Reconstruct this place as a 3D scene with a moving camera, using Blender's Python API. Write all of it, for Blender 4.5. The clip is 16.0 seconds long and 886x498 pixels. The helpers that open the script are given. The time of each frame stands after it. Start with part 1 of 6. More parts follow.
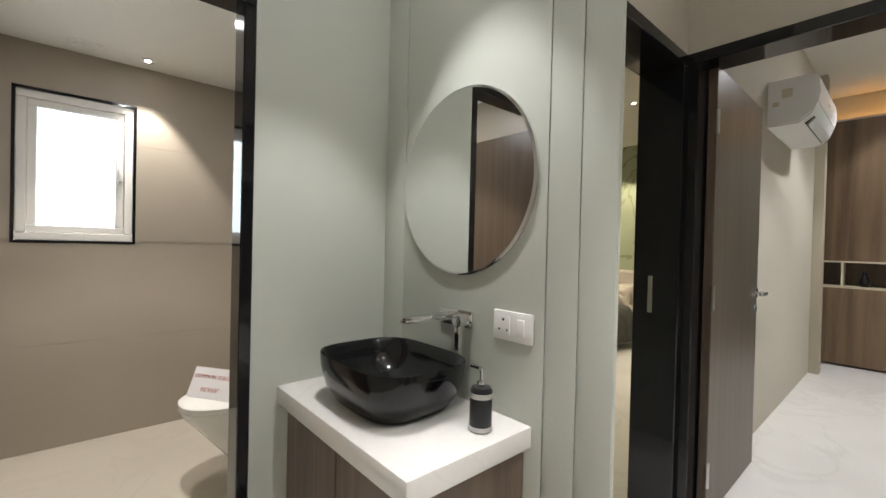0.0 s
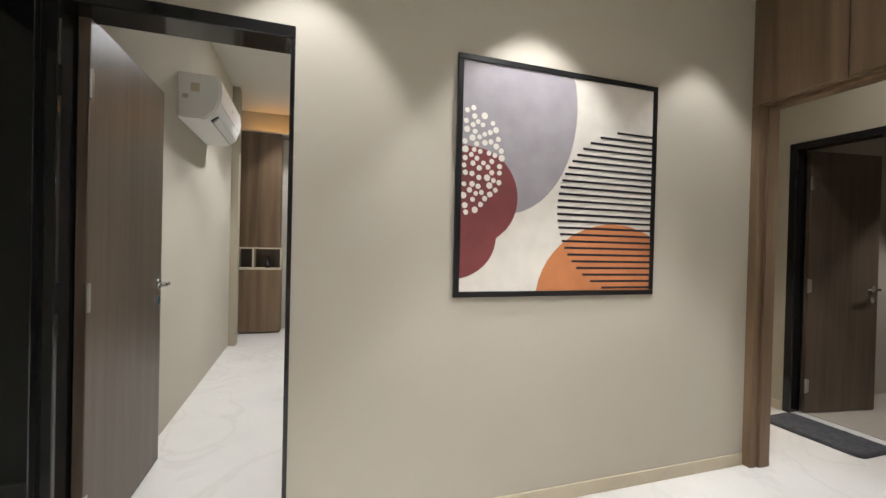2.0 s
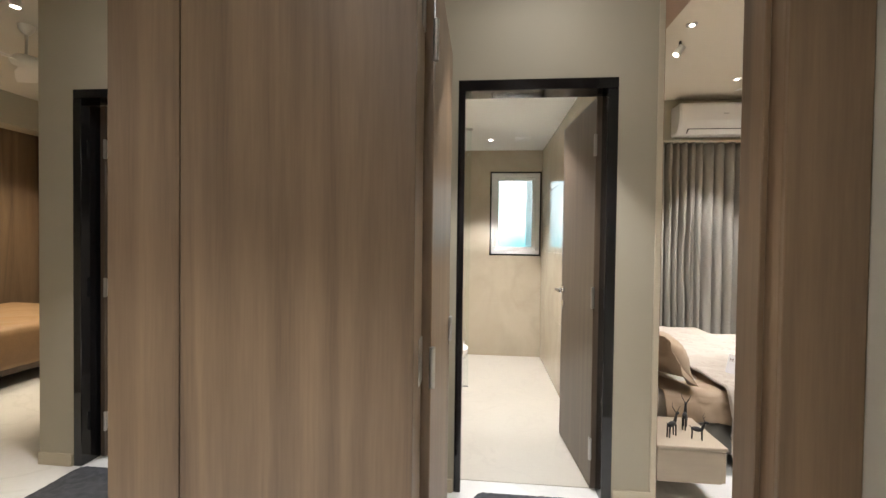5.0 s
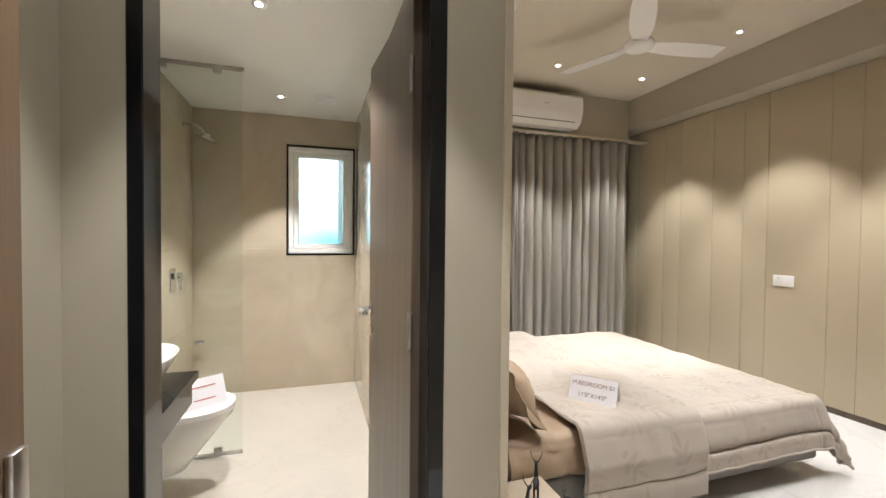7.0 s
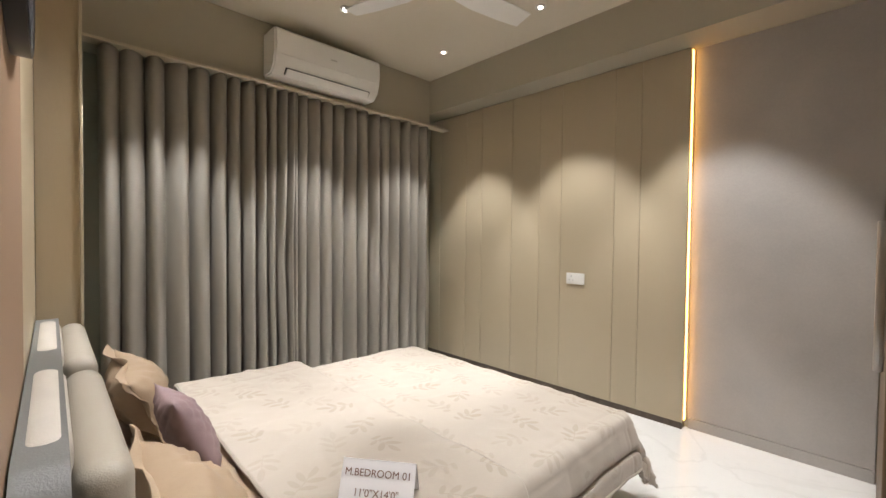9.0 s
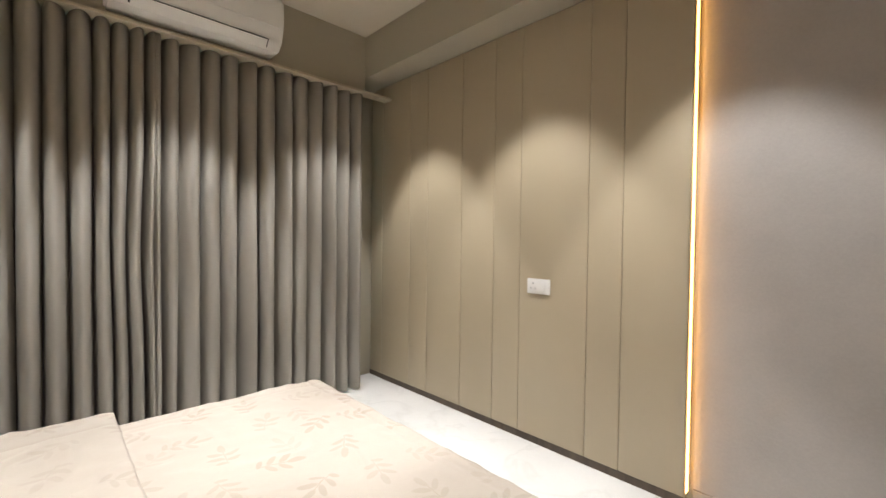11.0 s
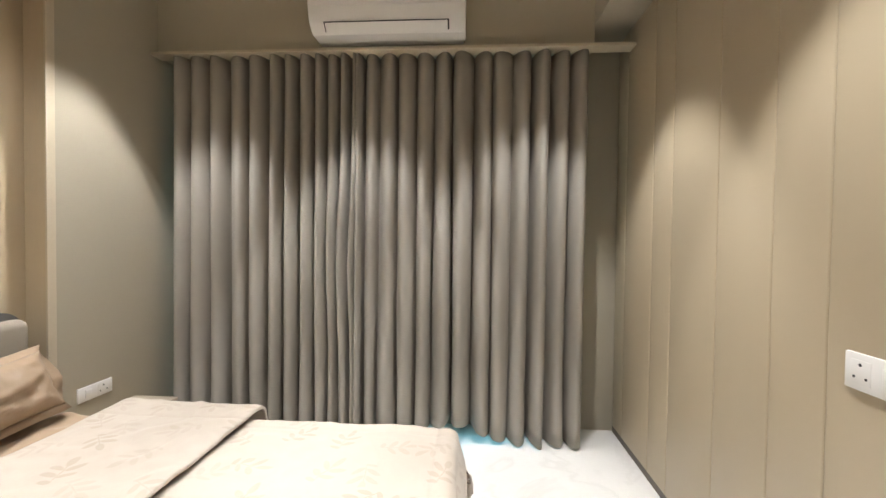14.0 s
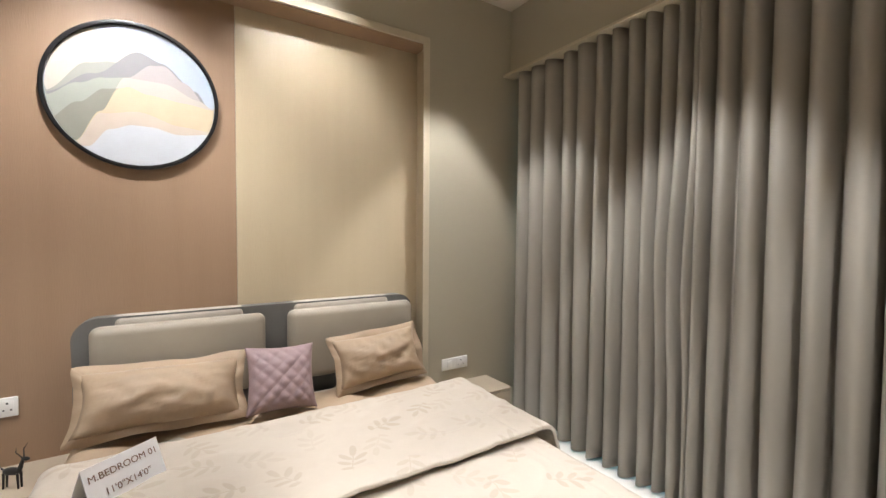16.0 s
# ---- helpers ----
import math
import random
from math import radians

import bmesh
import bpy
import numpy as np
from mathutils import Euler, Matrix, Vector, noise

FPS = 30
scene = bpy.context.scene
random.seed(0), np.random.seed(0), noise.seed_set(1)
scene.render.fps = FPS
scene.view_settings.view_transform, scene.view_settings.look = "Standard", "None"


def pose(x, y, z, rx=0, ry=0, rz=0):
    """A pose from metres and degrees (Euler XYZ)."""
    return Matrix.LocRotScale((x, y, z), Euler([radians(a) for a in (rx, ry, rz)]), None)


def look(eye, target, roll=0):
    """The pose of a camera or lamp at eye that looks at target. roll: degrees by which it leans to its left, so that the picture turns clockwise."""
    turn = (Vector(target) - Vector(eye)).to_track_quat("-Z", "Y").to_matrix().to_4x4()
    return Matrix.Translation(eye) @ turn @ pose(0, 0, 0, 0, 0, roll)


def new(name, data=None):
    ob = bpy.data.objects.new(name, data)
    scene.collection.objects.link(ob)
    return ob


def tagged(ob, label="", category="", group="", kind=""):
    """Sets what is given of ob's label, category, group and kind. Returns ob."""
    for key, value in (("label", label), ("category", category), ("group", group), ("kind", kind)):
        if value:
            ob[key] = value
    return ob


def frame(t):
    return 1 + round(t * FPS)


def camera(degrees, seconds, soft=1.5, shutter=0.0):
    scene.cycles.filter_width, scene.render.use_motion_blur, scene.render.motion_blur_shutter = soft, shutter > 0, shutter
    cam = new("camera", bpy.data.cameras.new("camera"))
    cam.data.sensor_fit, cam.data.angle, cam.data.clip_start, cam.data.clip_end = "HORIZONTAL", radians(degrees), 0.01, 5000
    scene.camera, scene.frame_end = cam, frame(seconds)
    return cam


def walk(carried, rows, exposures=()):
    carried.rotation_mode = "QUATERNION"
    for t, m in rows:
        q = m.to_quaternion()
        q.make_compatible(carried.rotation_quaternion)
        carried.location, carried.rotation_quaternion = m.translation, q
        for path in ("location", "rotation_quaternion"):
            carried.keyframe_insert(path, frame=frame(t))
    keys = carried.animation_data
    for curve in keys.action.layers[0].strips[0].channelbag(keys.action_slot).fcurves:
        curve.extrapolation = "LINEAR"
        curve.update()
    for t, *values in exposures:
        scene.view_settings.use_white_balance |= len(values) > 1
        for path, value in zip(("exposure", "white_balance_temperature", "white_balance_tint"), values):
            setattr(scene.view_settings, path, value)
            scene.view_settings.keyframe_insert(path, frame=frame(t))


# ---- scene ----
cam = camera(93.8, 16.0)
PATH = [
    (0, (2.028, 0.702, 1.229), (0.703, -0.795, 1.209), 1.4),
    (0.5, (1.978, 0.756, 1.244), (0.293, -0.322, 1.216), 1.7),
    (1, (1.919, 0.782, 1.261), (-0.011, 0.257, 1.237), 1.6),
    (1.5, (1.87, 0.795, 1.257), (-0.129, 0.866, 1.235), 1.6),
    (2, (1.757, 0.887, 1.246), (-0.143, 1.509, 1.229), 1.4),
    (2.5, (1.65, 1.063, 1.277), (-0.019, 2.166, 1.258), 1.2),
    (3, (1.571, 1.271, 1.279), (0.239, 2.763, 1.262), 1.2),
    (3.5, (1.543, 1.508, 1.28), (0.57, 3.256, 1.258), 1.0),
    (4, (1.59, 1.782, 1.271), (0.949, 3.677, 1.249), 0.8),
    (4.5, (1.635, 2.048, 1.264), (1.276, 4.015, 1.239), 0.7),
    (4.7, (1.686, 2.189, 1.288), (1.399, 4.168, 1.255), 0.7),
    (6.8, (1.994, 3.264, 1.297), (2.508, 5.197, 1.248), 0.7),
    (7, (2.037, 3.352, 1.295), (2.645, 5.256, 1.249), 0.6),
    (7.5, (2.161, 3.558, 1.303), (3.029, 5.359, 1.257), 0.6),
    (8, (2.319, 3.766, 1.285), (3.416, 5.438, 1.244), 0.7),
    (8.5, (2.469, 3.93, 1.306), (3.73, 5.481, 1.254), 0.7),
    (9, (2.686, 4.066, 1.287), (4.059, 5.519, 1.24), 0.7),
    (9.5, (2.907, 4.158, 1.241), (4.336, 5.556, 1.213), 0.9),
    (10, (3.166, 4.253, 1.228), (4.608, 5.64, 1.21), 1.0),
    (10.2, (3.263, 4.277, 1.228), (4.695, 5.672, 1.209), 1.0),
    (12.5, (4.333, 4.557, 1.3), (5.372, 6.265, 1.236), 0.0),
    (13, (4.531, 4.608, 1.271), (5.269, 6.466, 1.22), 0.1),
    (13.5, (4.712, 4.675, 1.279), (5.042, 6.647, 1.231), 0.3),
    (14, (4.864, 4.755, 1.288), (4.723, 6.749, 1.243), 0.7),
    (14.5, (4.995, 4.842, 1.307), (4.363, 6.739, 1.242), 0.7),
    (15, (5.089, 5.009, 1.308), (4.003, 6.687, 1.241), 0.5),
    (15.5, (5.155, 5.169, 1.326), (3.707, 6.547, 1.251), 0.2),
    (16, (5.132, 5.307, 1.324), (3.444, 6.377, 1.248), 0.4),
]
walk(cam, [(t, look(eye, target, roll)) for t, eye, target, roll in PATH],
     [(0.0, 0.0), (3.3, 0.0), (4.3, 0.3), (6.8, 0.25), (8.0, 0.0), (13.0, 0.0), (14.0, 0.17), (14.5, 0.17), (15.2, 0.0), (16.0, 0.0)])

# ---- light ----
world = bpy.data.worlds.new("sky")
scene.world = world
world.use_nodes = True
wn = world.node_tree.nodes
sky = wn.new("ShaderNodeTexSky")
sky.sky_type, sky.sun_disc = "NISHITA", False
sky.sun_elevation, sky.sun_rotation = radians(50), radians(200)
world.node_tree.links.new(sky.outputs[0], wn["Background"].inputs[0])
wn["Background"].inputs[1].default_value = 0.1

WARM = (1.0, 0.86, 0.66)
NEUTRAL = (0.995, 0.985, 1.0)


def spot(x, y, z, watts, cone=78, colour=NEUTRAL, aim=None, blend=0.35):
    """A recessed downlight's lamp."""
    d = bpy.data.lights.new("downlight_lamp", "SPOT")
    d.energy, d.color, d.spot_size, d.spot_blend, d.shadow_soft_size = watts, colour, radians(cone), blend, 0.03
    ob = new("downlight_lamp", d)
    ob.matrix_world = look((x, y, z), aim or (x, y + 0.001, 0))
    return ob


def fill_lamp(x, y, z, watts, colour=NEUTRAL, size=0.07):
    """An added wide area lamp under a downlight, standing in for its spill."""
    d = bpy.data.lights.new("downlight_spill", "AREA")
    d.shape, d.size, d.energy, d.color = "DISK", size, watts, colour
    ob = new("downlight_spill", d)
    ob.matrix_world = look((x, y, z), (x, y + 0.001, 0))
    return ob


# ---- materials ----
def noise_mat(name, base, dark=None, scale=6.0, rough=0.6, rough_var=0.1, bump=0.05, fine=60.0, metal=0.0, stretch=(1, 1, 1), spec=0.5, coat=0.0, amount=1.0):
    """A surface with variation at two scales and fine relief, in world metres."""
    m = bpy.data.materials.new(name)
    m.use_nodes = True
    nt = m.node_tree
    n, l = nt.nodes, nt.links
    b = n["Principled BSDF"]
    dark = dark or tuple(c * 0.88 for c in base)
    geo = n.new("ShaderNodeNewGeometry")
    mp = n.new("ShaderNodeMapping")
    mp.inputs["Scale"].default_value = stretch
    l.new(geo.outputs["Position"], mp.inputs["Vector"])
    big = n.new("ShaderNodeTexNoise")
    big.inputs["Scale"].default_value, big.inputs["Detail"].default_value = scale, 5
    l.new(mp.outputs[0], big.inputs["Vector"])
    small = n.new("ShaderNodeTexNoise")
    small.inputs["Scale"].default_value, small.inputs["Detail"].default_value = fine, 3
    l.new(mp.outputs[0], small.inputs["Vector"])
    add = n.new("ShaderNodeMath")
    add.operation = "MULTIPLY_ADD"
    add.inputs[1].default_value = 0.35
    l.new(small.outputs["Fac"], add.inputs[0])
    l.new(big.outputs["Fac"], add.inputs[2])
    ramp = n.new("ShaderNodeValToRGB")
    ramp.color_ramp.elements[0].position, ramp.color_ramp.elements[1].position = 0.45, 0.85
    ramp.color_ramp.elements[0].color, ramp.color_ramp.elements[1].color = (*dark, 1), (*base, 1)
    l.new(add.outputs[0], ramp.inputs[0])
    l.new(ramp.outputs[0], b.inputs["Base Color"])
    rr = n.new("ShaderNodeMapRange")
    rr.inputs["To Min"].default_value, rr.inputs["To Max"].default_value = max(0.02, rough - rough_var), min(1, rough + rough_var)
    l.new(big.outputs["Fac"], rr.inputs["Value"])
    l.new(rr.outputs[0], b.inputs["Roughness"])
    if bump:
        bm = n.new("ShaderNodeBump")
        bm.inputs["Strength"].default_value, bm.inputs["Distance"].default_value = bump, 0.004
        l.new(small.outputs["Fac"], bm.inputs["Height"])
        l.new(bm.outputs[0], b.inputs["Normal"])
    b.inputs["Metallic"].default_value = metal
    b.inputs["Specular IOR Level"].default_value = spec
    b.inputs["Coat Weight"].default_value = coat
    return m


def wood_mat(name, base, dark, axis="z", rough=0.45, scale=1.0):
    """Laminate with long straight grain along one axis."""
    s = {"z": (14, 14, 0.55), "x": (0.55, 14, 14), "y": (14, 0.55, 14)}[axis]
    m = bpy.data.materials.new(name)
    m.use_nodes = True
    n, l = m.node_tree.nodes, m.node_tree.links
    b = n["Principled BSDF"]
    geo = n.new("ShaderNodeNewGeometry")
    mp = n.new("ShaderNodeMapping")
    mp.inputs["Scale"].default_value = [v * scale for v in s]
    l.new(geo.outputs["Position"], mp.inputs["Vector"])
    broad = n.new("ShaderNodeTexNoise")
    broad.inputs["Scale"].default_value, broad.inputs["Detail"].default_value, broad.inputs["Distortion"].default_value = 0.8, 4, 1.1
    l.new(mp.outputs[0], broad.inputs["Vector"])
    mp2 = n.new("ShaderNodeMapping")
    mp2.inputs["Scale"].default_value = [v * scale * 9 for v in s]
    l.new(geo.outputs["Position"], mp2.inputs["Vector"])
    fine = n.new("ShaderNodeTexNoise")
    fine.inputs["Scale"].default_value, fine.inputs["Detail"].default_value = 1.6, 4
    l.new(mp2.outputs[0], fine.inputs["Vector"])
    mixn = n.new("ShaderNodeMath")
    mixn.operation = "MULTIPLY_ADD"
    mixn.inputs[1].default_value = 0.28
    l.new(fine.outputs["Fac"], mixn.inputs[0])
    l.new(broad.outputs["Fac"], mixn.inputs[2])
    ramp = n.new("ShaderNodeValToRGB")
    e = ramp.color_ramp.elements
    e[0].position, e[1].position = 0.42, 0.86
    e[0].color, e[1].color = (*dark, 1), (*base, 1)
    l.new(mixn.outputs[0], ramp.inputs[0])
    l.new(ramp.outputs[0], b.inputs["Base Color"])
    b.inputs["Roughness"].default_value = rough
    bm = n.new("ShaderNodeBump")
    bm.inputs["Strength"].default_value, bm.inputs["Distance"].default_value = 0.08, 0.002
    l.new(fine.outputs["Fac"], bm.inputs["Height"])
    l.new(bm.outputs[0], b.inputs["Normal"])
    return m


def plain(name, base, rough=0.5, metal=0.0, spec=0.5, emit=None, strength=0.0, transmission=0.0, ior=1.45, alpha=1.0):
    m = bpy.data.materials.new(name)
    m.use_nodes = True
    b = m.node_tree.nodes["Principled BSDF"]
    b.inputs["Base Color"].default_value = (*base, 1)
    b.inputs["Roughness"].default_value, b.inputs["Metallic"].default_value = rough, metal
    b.inputs["Specular IOR Level"].default_value, b.inputs["IOR"].default_value = spec, ior
    b.inputs["Transmission Weight"].default_value, b.inputs["Alpha"].default_value = transmission, alpha
    if emit:
        b.inputs["Emission Color"].default_value, b.inputs["Emission Strength"].default_value = (*emit, 1), strength
    return m


def marble_mat(name, base, vein, scale=1.6, rough=0.12, width=0.035, bump=0.0):
    """Polished stone with thin veins over soft clouds."""
    m = noise_mat(name, base, tuple(c * 0.93 for c in base), 2.2, rough, 0.03, bump, 40)
    n, l = m.node_tree.nodes, m.node_tree.links
    b = n["Principled BSDF"]
    src = b.inputs["Base Color"].links[0].from_socket
    geo = n.new("ShaderNodeNewGeometry")
    v = n.new("ShaderNodeTexNoise")
    v.inputs["Scale"].default_value, v.inputs["Detail"].default_value, v.inputs["Distortion"].default_value = scale, 6, 1.4
    l.new(geo.outputs["Position"], v.inputs["Vector"])
    sub = n.new("ShaderNodeMath")
    sub.operation = "SUBTRACT"
    sub.inputs[1].default_value = 0.5
    l.new(v.outputs["Fac"], sub.inputs[0])
    ab = n.new("ShaderNodeMath")
    ab.operation = "ABSOLUTE"
    l.new(sub.outputs[0], ab.inputs[0])
    mr = n.new("ShaderNodeMapRange")
    mr.inputs["From Max"].default_value = width
    mr.inputs["To Min"].default_value, mr.inputs["To Max"].default_value = 0.75, 0.0
    l.new(ab.outputs[0], mr.inputs["Value"])
    mx = n.new("ShaderNodeMixRGB")
    l.new(mr.outputs[0], mx.inputs[0])
    l.new(src, mx.inputs[1])
    mx.inputs[2].default_value = (*vein, 1)
    l.new(mx.outputs[0], b.inputs["Base Color"])
    return m


PAINT = noise_mat("greige_paint", (0.50, 0.465, 0.39), (0.475, 0.44, 0.365), 1.2, 0.75, 0.06, 0.05, 160)
PAINT_GREEN = noise_mat("sage_paint", (0.50, 0.52, 0.46), (0.48, 0.50, 0.44), 1.2, 0.55, 0.06, 0.05, 160)
PAINT_BED = noise_mat("bedroom_paint", (0.43, 0.39, 0.30), (0.41, 0.37, 0.282), 1.2, 0.7, 0.06, 0.05, 160)
CEIL = noise_mat("ceiling_paint", (0.68, 0.66, 0.60), (0.66, 0.64, 0.58), 0.9, 0.85, 0.05, 0.03, 120)
CEIL_TAN = noise_mat("tan_ceiling_paint", (0.66, 0.60, 0.49), (0.64, 0.58, 0.47), 0.9, 0.8, 0.05, 0.03, 120)
CEIL_WHITE = noise_mat("white_ceiling_paint", (0.82, 0.81, 0.77), (0.80, 0.79, 0.75), 0.9, 0.8, 0.05, 0.03, 120)
TILE_FLOOR = marble_mat("cream_floor_stone", (0.76, 0.745, 0.71), (0.67, 0.655, 0.62), 1.1, 0.10, 0.025)
TILE_BATH_FLOOR = marble_mat("bath_floor_stone", (0.56, 0.515, 0.44), (0.51, 0.465, 0.40), 1.5, 0.3, 0.02)
TILE_BATH = marble_mat("beige_wall_tile", (0.50, 0.43, 0.325), (0.435, 0.366, 0.268), 0.9, 0.09, 0.10)
TILE_GREY = noise_mat("taupe_wall_tile", (0.385, 0.34, 0.28), (0.355, 0.31, 0.255), 1.5, 0.4, 0.05, 0.08, 220)
WALNUT = wood_mat("walnut_laminate", (0.215, 0.142, 0.083), (0.105, 0.067, 0.038), "z", 0.42, 0.85)
DARKWOOD = wood_mat("dark_door_laminate", (0.115, 0.082, 0.056), (0.066, 0.046, 0.031), "z", 0.36, 1.6)
GRANITE = noise_mat("black_granite", (0.011, 0.011, 0.012), (0.005, 0.005, 0.006), 60, 0.07, 0.02, 0.0, 420)
WHITE = plain("white_plastic", (0.80, 0.79, 0.76), 0.35)
CERAMIC = plain("white_ceramic", (0.82, 0.81, 0.78), 0.08)
CHROME = plain("chrome", (0.75, 0.75, 0.76), 0.08, 1.0)
STEEL = plain("brushed_steel", (0.55, 0.54, 0.52), 0.3, 1.0)
BLACK = plain("black_lacquer", (0.012, 0.012, 0.013), 0.3)
GLOW = plain("lamp_glow", (1, 1, 1), 0.5, emit=(1.0, 0.93, 0.82), strength=18)
LED = plain("amber_led", (1, 0.8, 0.5), 0.5, emit=(1.0, 0.50, 0.13), strength=7)
MIRROR = plain("mirror_silver", (0.92, 0.93, 0.92), 0.01, 1.0)

CARD = plain("white_card", (0.78, 0.77, 0.78), 0.6)
INK_RED = plain("red_ink", (0.45, 0.14, 0.13), 0.6)
BASIN_BLACK = plain("black_glazed_ceramic", (0.006, 0.006, 0.007), 0.13)
INK_BROWN = plain("brown_ink", (0.20, 0.11, 0.08), 0.6)
BULB_BLACK = plain("matt_black_metal", (0.02, 0.02, 0.02), 0.5)


def glass_mat(name, tint, clear, rough):
    """A pane: part see-through, part glossy; frosted panes scatter what passes."""
    m = bpy.data.materials.new(name)
    m.use_nodes = True
    n, l = m.node_tree.nodes, m.node_tree.links
    n.remove(n["Principled BSDF"])
    tr, tl, gl = n.new("ShaderNodeBsdfTransparent"), n.new("ShaderNodeBsdfTranslucent"), n.new("ShaderNodeBsdfGlossy")
    tr.inputs[0].default_value = tl.inputs[0].default_value = (*tint, 1)
    gl.inputs["Roughness"].default_value = rough
    a, b = n.new("ShaderNodeMixShader"), n.new("ShaderNodeMixShader")
    a.inputs[0].default_value = clear
    l.new(tl.outputs[0], a.inputs[1])
    l.new(tr.outputs[0], a.inputs[2])
    fr = n.new("ShaderNodeFresnel")
    fr.inputs[0].default_value = 1.45
    l.new(fr.outputs[0], b.inputs[0])
    l.new(a.outputs[0], b.inputs[1])
    l.new(gl.outputs[0], b.inputs[2])
    l.new(b.outputs[0], n["Material Output"].inputs[0])
    return m


FROST = glass_mat("frosted_glass", (0.9, 0.97, 1.0), 0.7, 0.25)
GLASS = glass_mat("clear_glass", (0.95, 0.98, 0.97), 1.0, 0.01)


def glow_mat(name, low, high, z0, z1, strength):
    """Daylight beyond a window: paler upwards."""
    m = bpy.data.materials.new(name)
    m.use_nodes = True
    n, l = m.node_tree.nodes, m.node_tree.links
    n.remove(n["Principled BSDF"])
    geo, sep, mr, mx, em = n.new("ShaderNodeNewGeometry"), n.new("ShaderNodeSeparateXYZ"), n.new("ShaderNodeMapRange"), n.new("ShaderNodeMixRGB"), n.new("ShaderNodeEmission")
    nz = n.new("ShaderNodeTexNoise")
    nz.inputs["Scale"].default_value = 3.0
    ad = n.new("ShaderNodeMath")
    ad.operation = "MULTIPLY_ADD"
    ad.inputs[1].default_value = 0.25
    l.new(geo.outputs["Position"], sep.inputs[0])
    l.new(geo.outputs["Position"], nz.inputs["Vector"])
    l.new(nz.outputs["Fac"], ad.inputs[0])
    l.new(sep.outputs["Z"], ad.inputs[2])
    l.new(ad.outputs[0], mr.inputs["Value"])
    mr.inputs["From Min"].default_value, mr.inputs["From Max"].default_value = z0, z1
    l.new(mr.outputs[0], mx.inputs[0])
    mx.inputs[1].default_value, mx.inputs[2].default_value = (*low, 1), (*high, 1)
    l.new(mx.outputs[0], em.inputs[0])
    em.inputs[1].default_value = strength
    l.new(em.outputs[0], n["Material Output"].inputs[0])
    return m


DAY_BATH = glow_mat("daylight_bath", (0.06, 0.50, 0.62), (0.95, 1.0, 1.0), 1.36, 1.70, 3.2)
DAY_TOILET = glow_mat("daylight_toilet", (0.95, 0.98, 1.0), (1.0, 1.0, 1.0), 1.0, 1.5, 6.0)
DAY_BALCONY = glow_mat("daylight_balcony", (0.10, 0.55, 0.75), (0.5, 0.85, 1.0), 0.0, 2.0, 3.0)
STONE_WHITE = marble_mat("white_counter_stone", (0.80, 0.78, 0.74), (0.72, 0.70, 0.66), 2.0, 0.25, 0.01)
VANITY_WOOD = wood_mat("vanity_laminate", (0.17, 0.12, 0.085), (0.09, 0.062, 0.044), "z", 0.45, 1.3)
MATS = noise_mat("charcoal_mat_pile", (0.075, 0.077, 0.085), (0.035, 0.036, 0.04), 30, 0.95, 0.03, 0.9, 420)
PANEL = noise_mat("beige_leatherette", (0.485, 0.41, 0.285), (0.465, 0.39, 0.27), 2, 0.42, 0.05, 0.06, 300)
GREYPANEL = noise_mat("grey_suede_panel", (0.44, 0.41, 0.375), (0.38, 0.355, 0.325), 3.0, 0.75, 0.06, 0.2, 90)
DRAPE = noise_mat("grey_curtain_weave", (0.335, 0.309, 0.268), (0.302, 0.278, 0.24), 5, 0.8, 0.05, 0.12, 400, stretch=(1, 1, 0.5))
TEAL = noise_mat("teal_curtain_weave", (0.10, 0.22, 0.23), (0.07, 0.16, 0.17), 5, 0.8, 0.05, 0.12, 400)
IVORY_DRAPE = noise_mat("ivory_curtain_weave", (0.55, 0.47, 0.36), (0.5, 0.42, 0.32), 5, 0.8, 0.05, 0.12, 400)
NICHE_BROWN = noise_mat("brown_ribbed_wallpaper", (0.33, 0.217, 0.138), (0.305, 0.198, 0.124), 2, 0.5, 0.05, 0.18, 60, stretch=(1, 6, 0.3))
NICHE_CREAM = noise_mat("cream_ribbed_wallpaper", (0.54, 0.45, 0.31), (0.515, 0.425, 0.29), 2, 0.30, 0.05, 0.18, 60, stretch=(1, 6, 0.3))
TRIM_CREAM = noise_mat("cream_trim_paint", (0.58, 0.51, 0.38), None, 3, 0.5, 0.05, 0.03, 120)
GREY_FABRIC = noise_mat("slate_grey_leatherette", (0.15, 0.148, 0.138), (0.125, 0.122, 0.113), 5, 0.5, 0.06, 0.2, 260)
TAUPE_FABRIC = noise_mat("taupe_cushion_fabric", (0.34, 0.30, 0.24), (0.31, 0.27, 0.215), 6, 0.6, 0.06, 0.2, 320)
LIGHT_FABRIC = noise_mat("light_ribbed_fabric", (0.45, 0.41, 0.345), (0.40, 0.36, 0.305), 8, 0.7, 0.06, 0.3, 320)
BEDBASE = noise_mat("grey_bed_base_fabric", (0.235, 0.22, 0.195), (0.20, 0.19, 0.17), 6, 0.6, 0.06, 0.2, 260)
TAN_SHEET = noise_mat("tan_sateen", (0.39, 0.288, 0.195), (0.35, 0.255, 0.17), 4, 0.58, 0.08, 0.12, 70)
MAUVE = noise_mat("mauve_quilted_velvet", (0.275, 0.192, 0.196), (0.24, 0.165, 0.168), 8, 0.6, 0.06, 0.15, 300)
NIGHT_WOOD = noise_mat("taupe_nightstand_laminate", (0.40, 0.33, 0.245), (0.36, 0.295, 0.22), 5, 0.4, 0.06, 0.05, 150, stretch=(1, 1, 6))
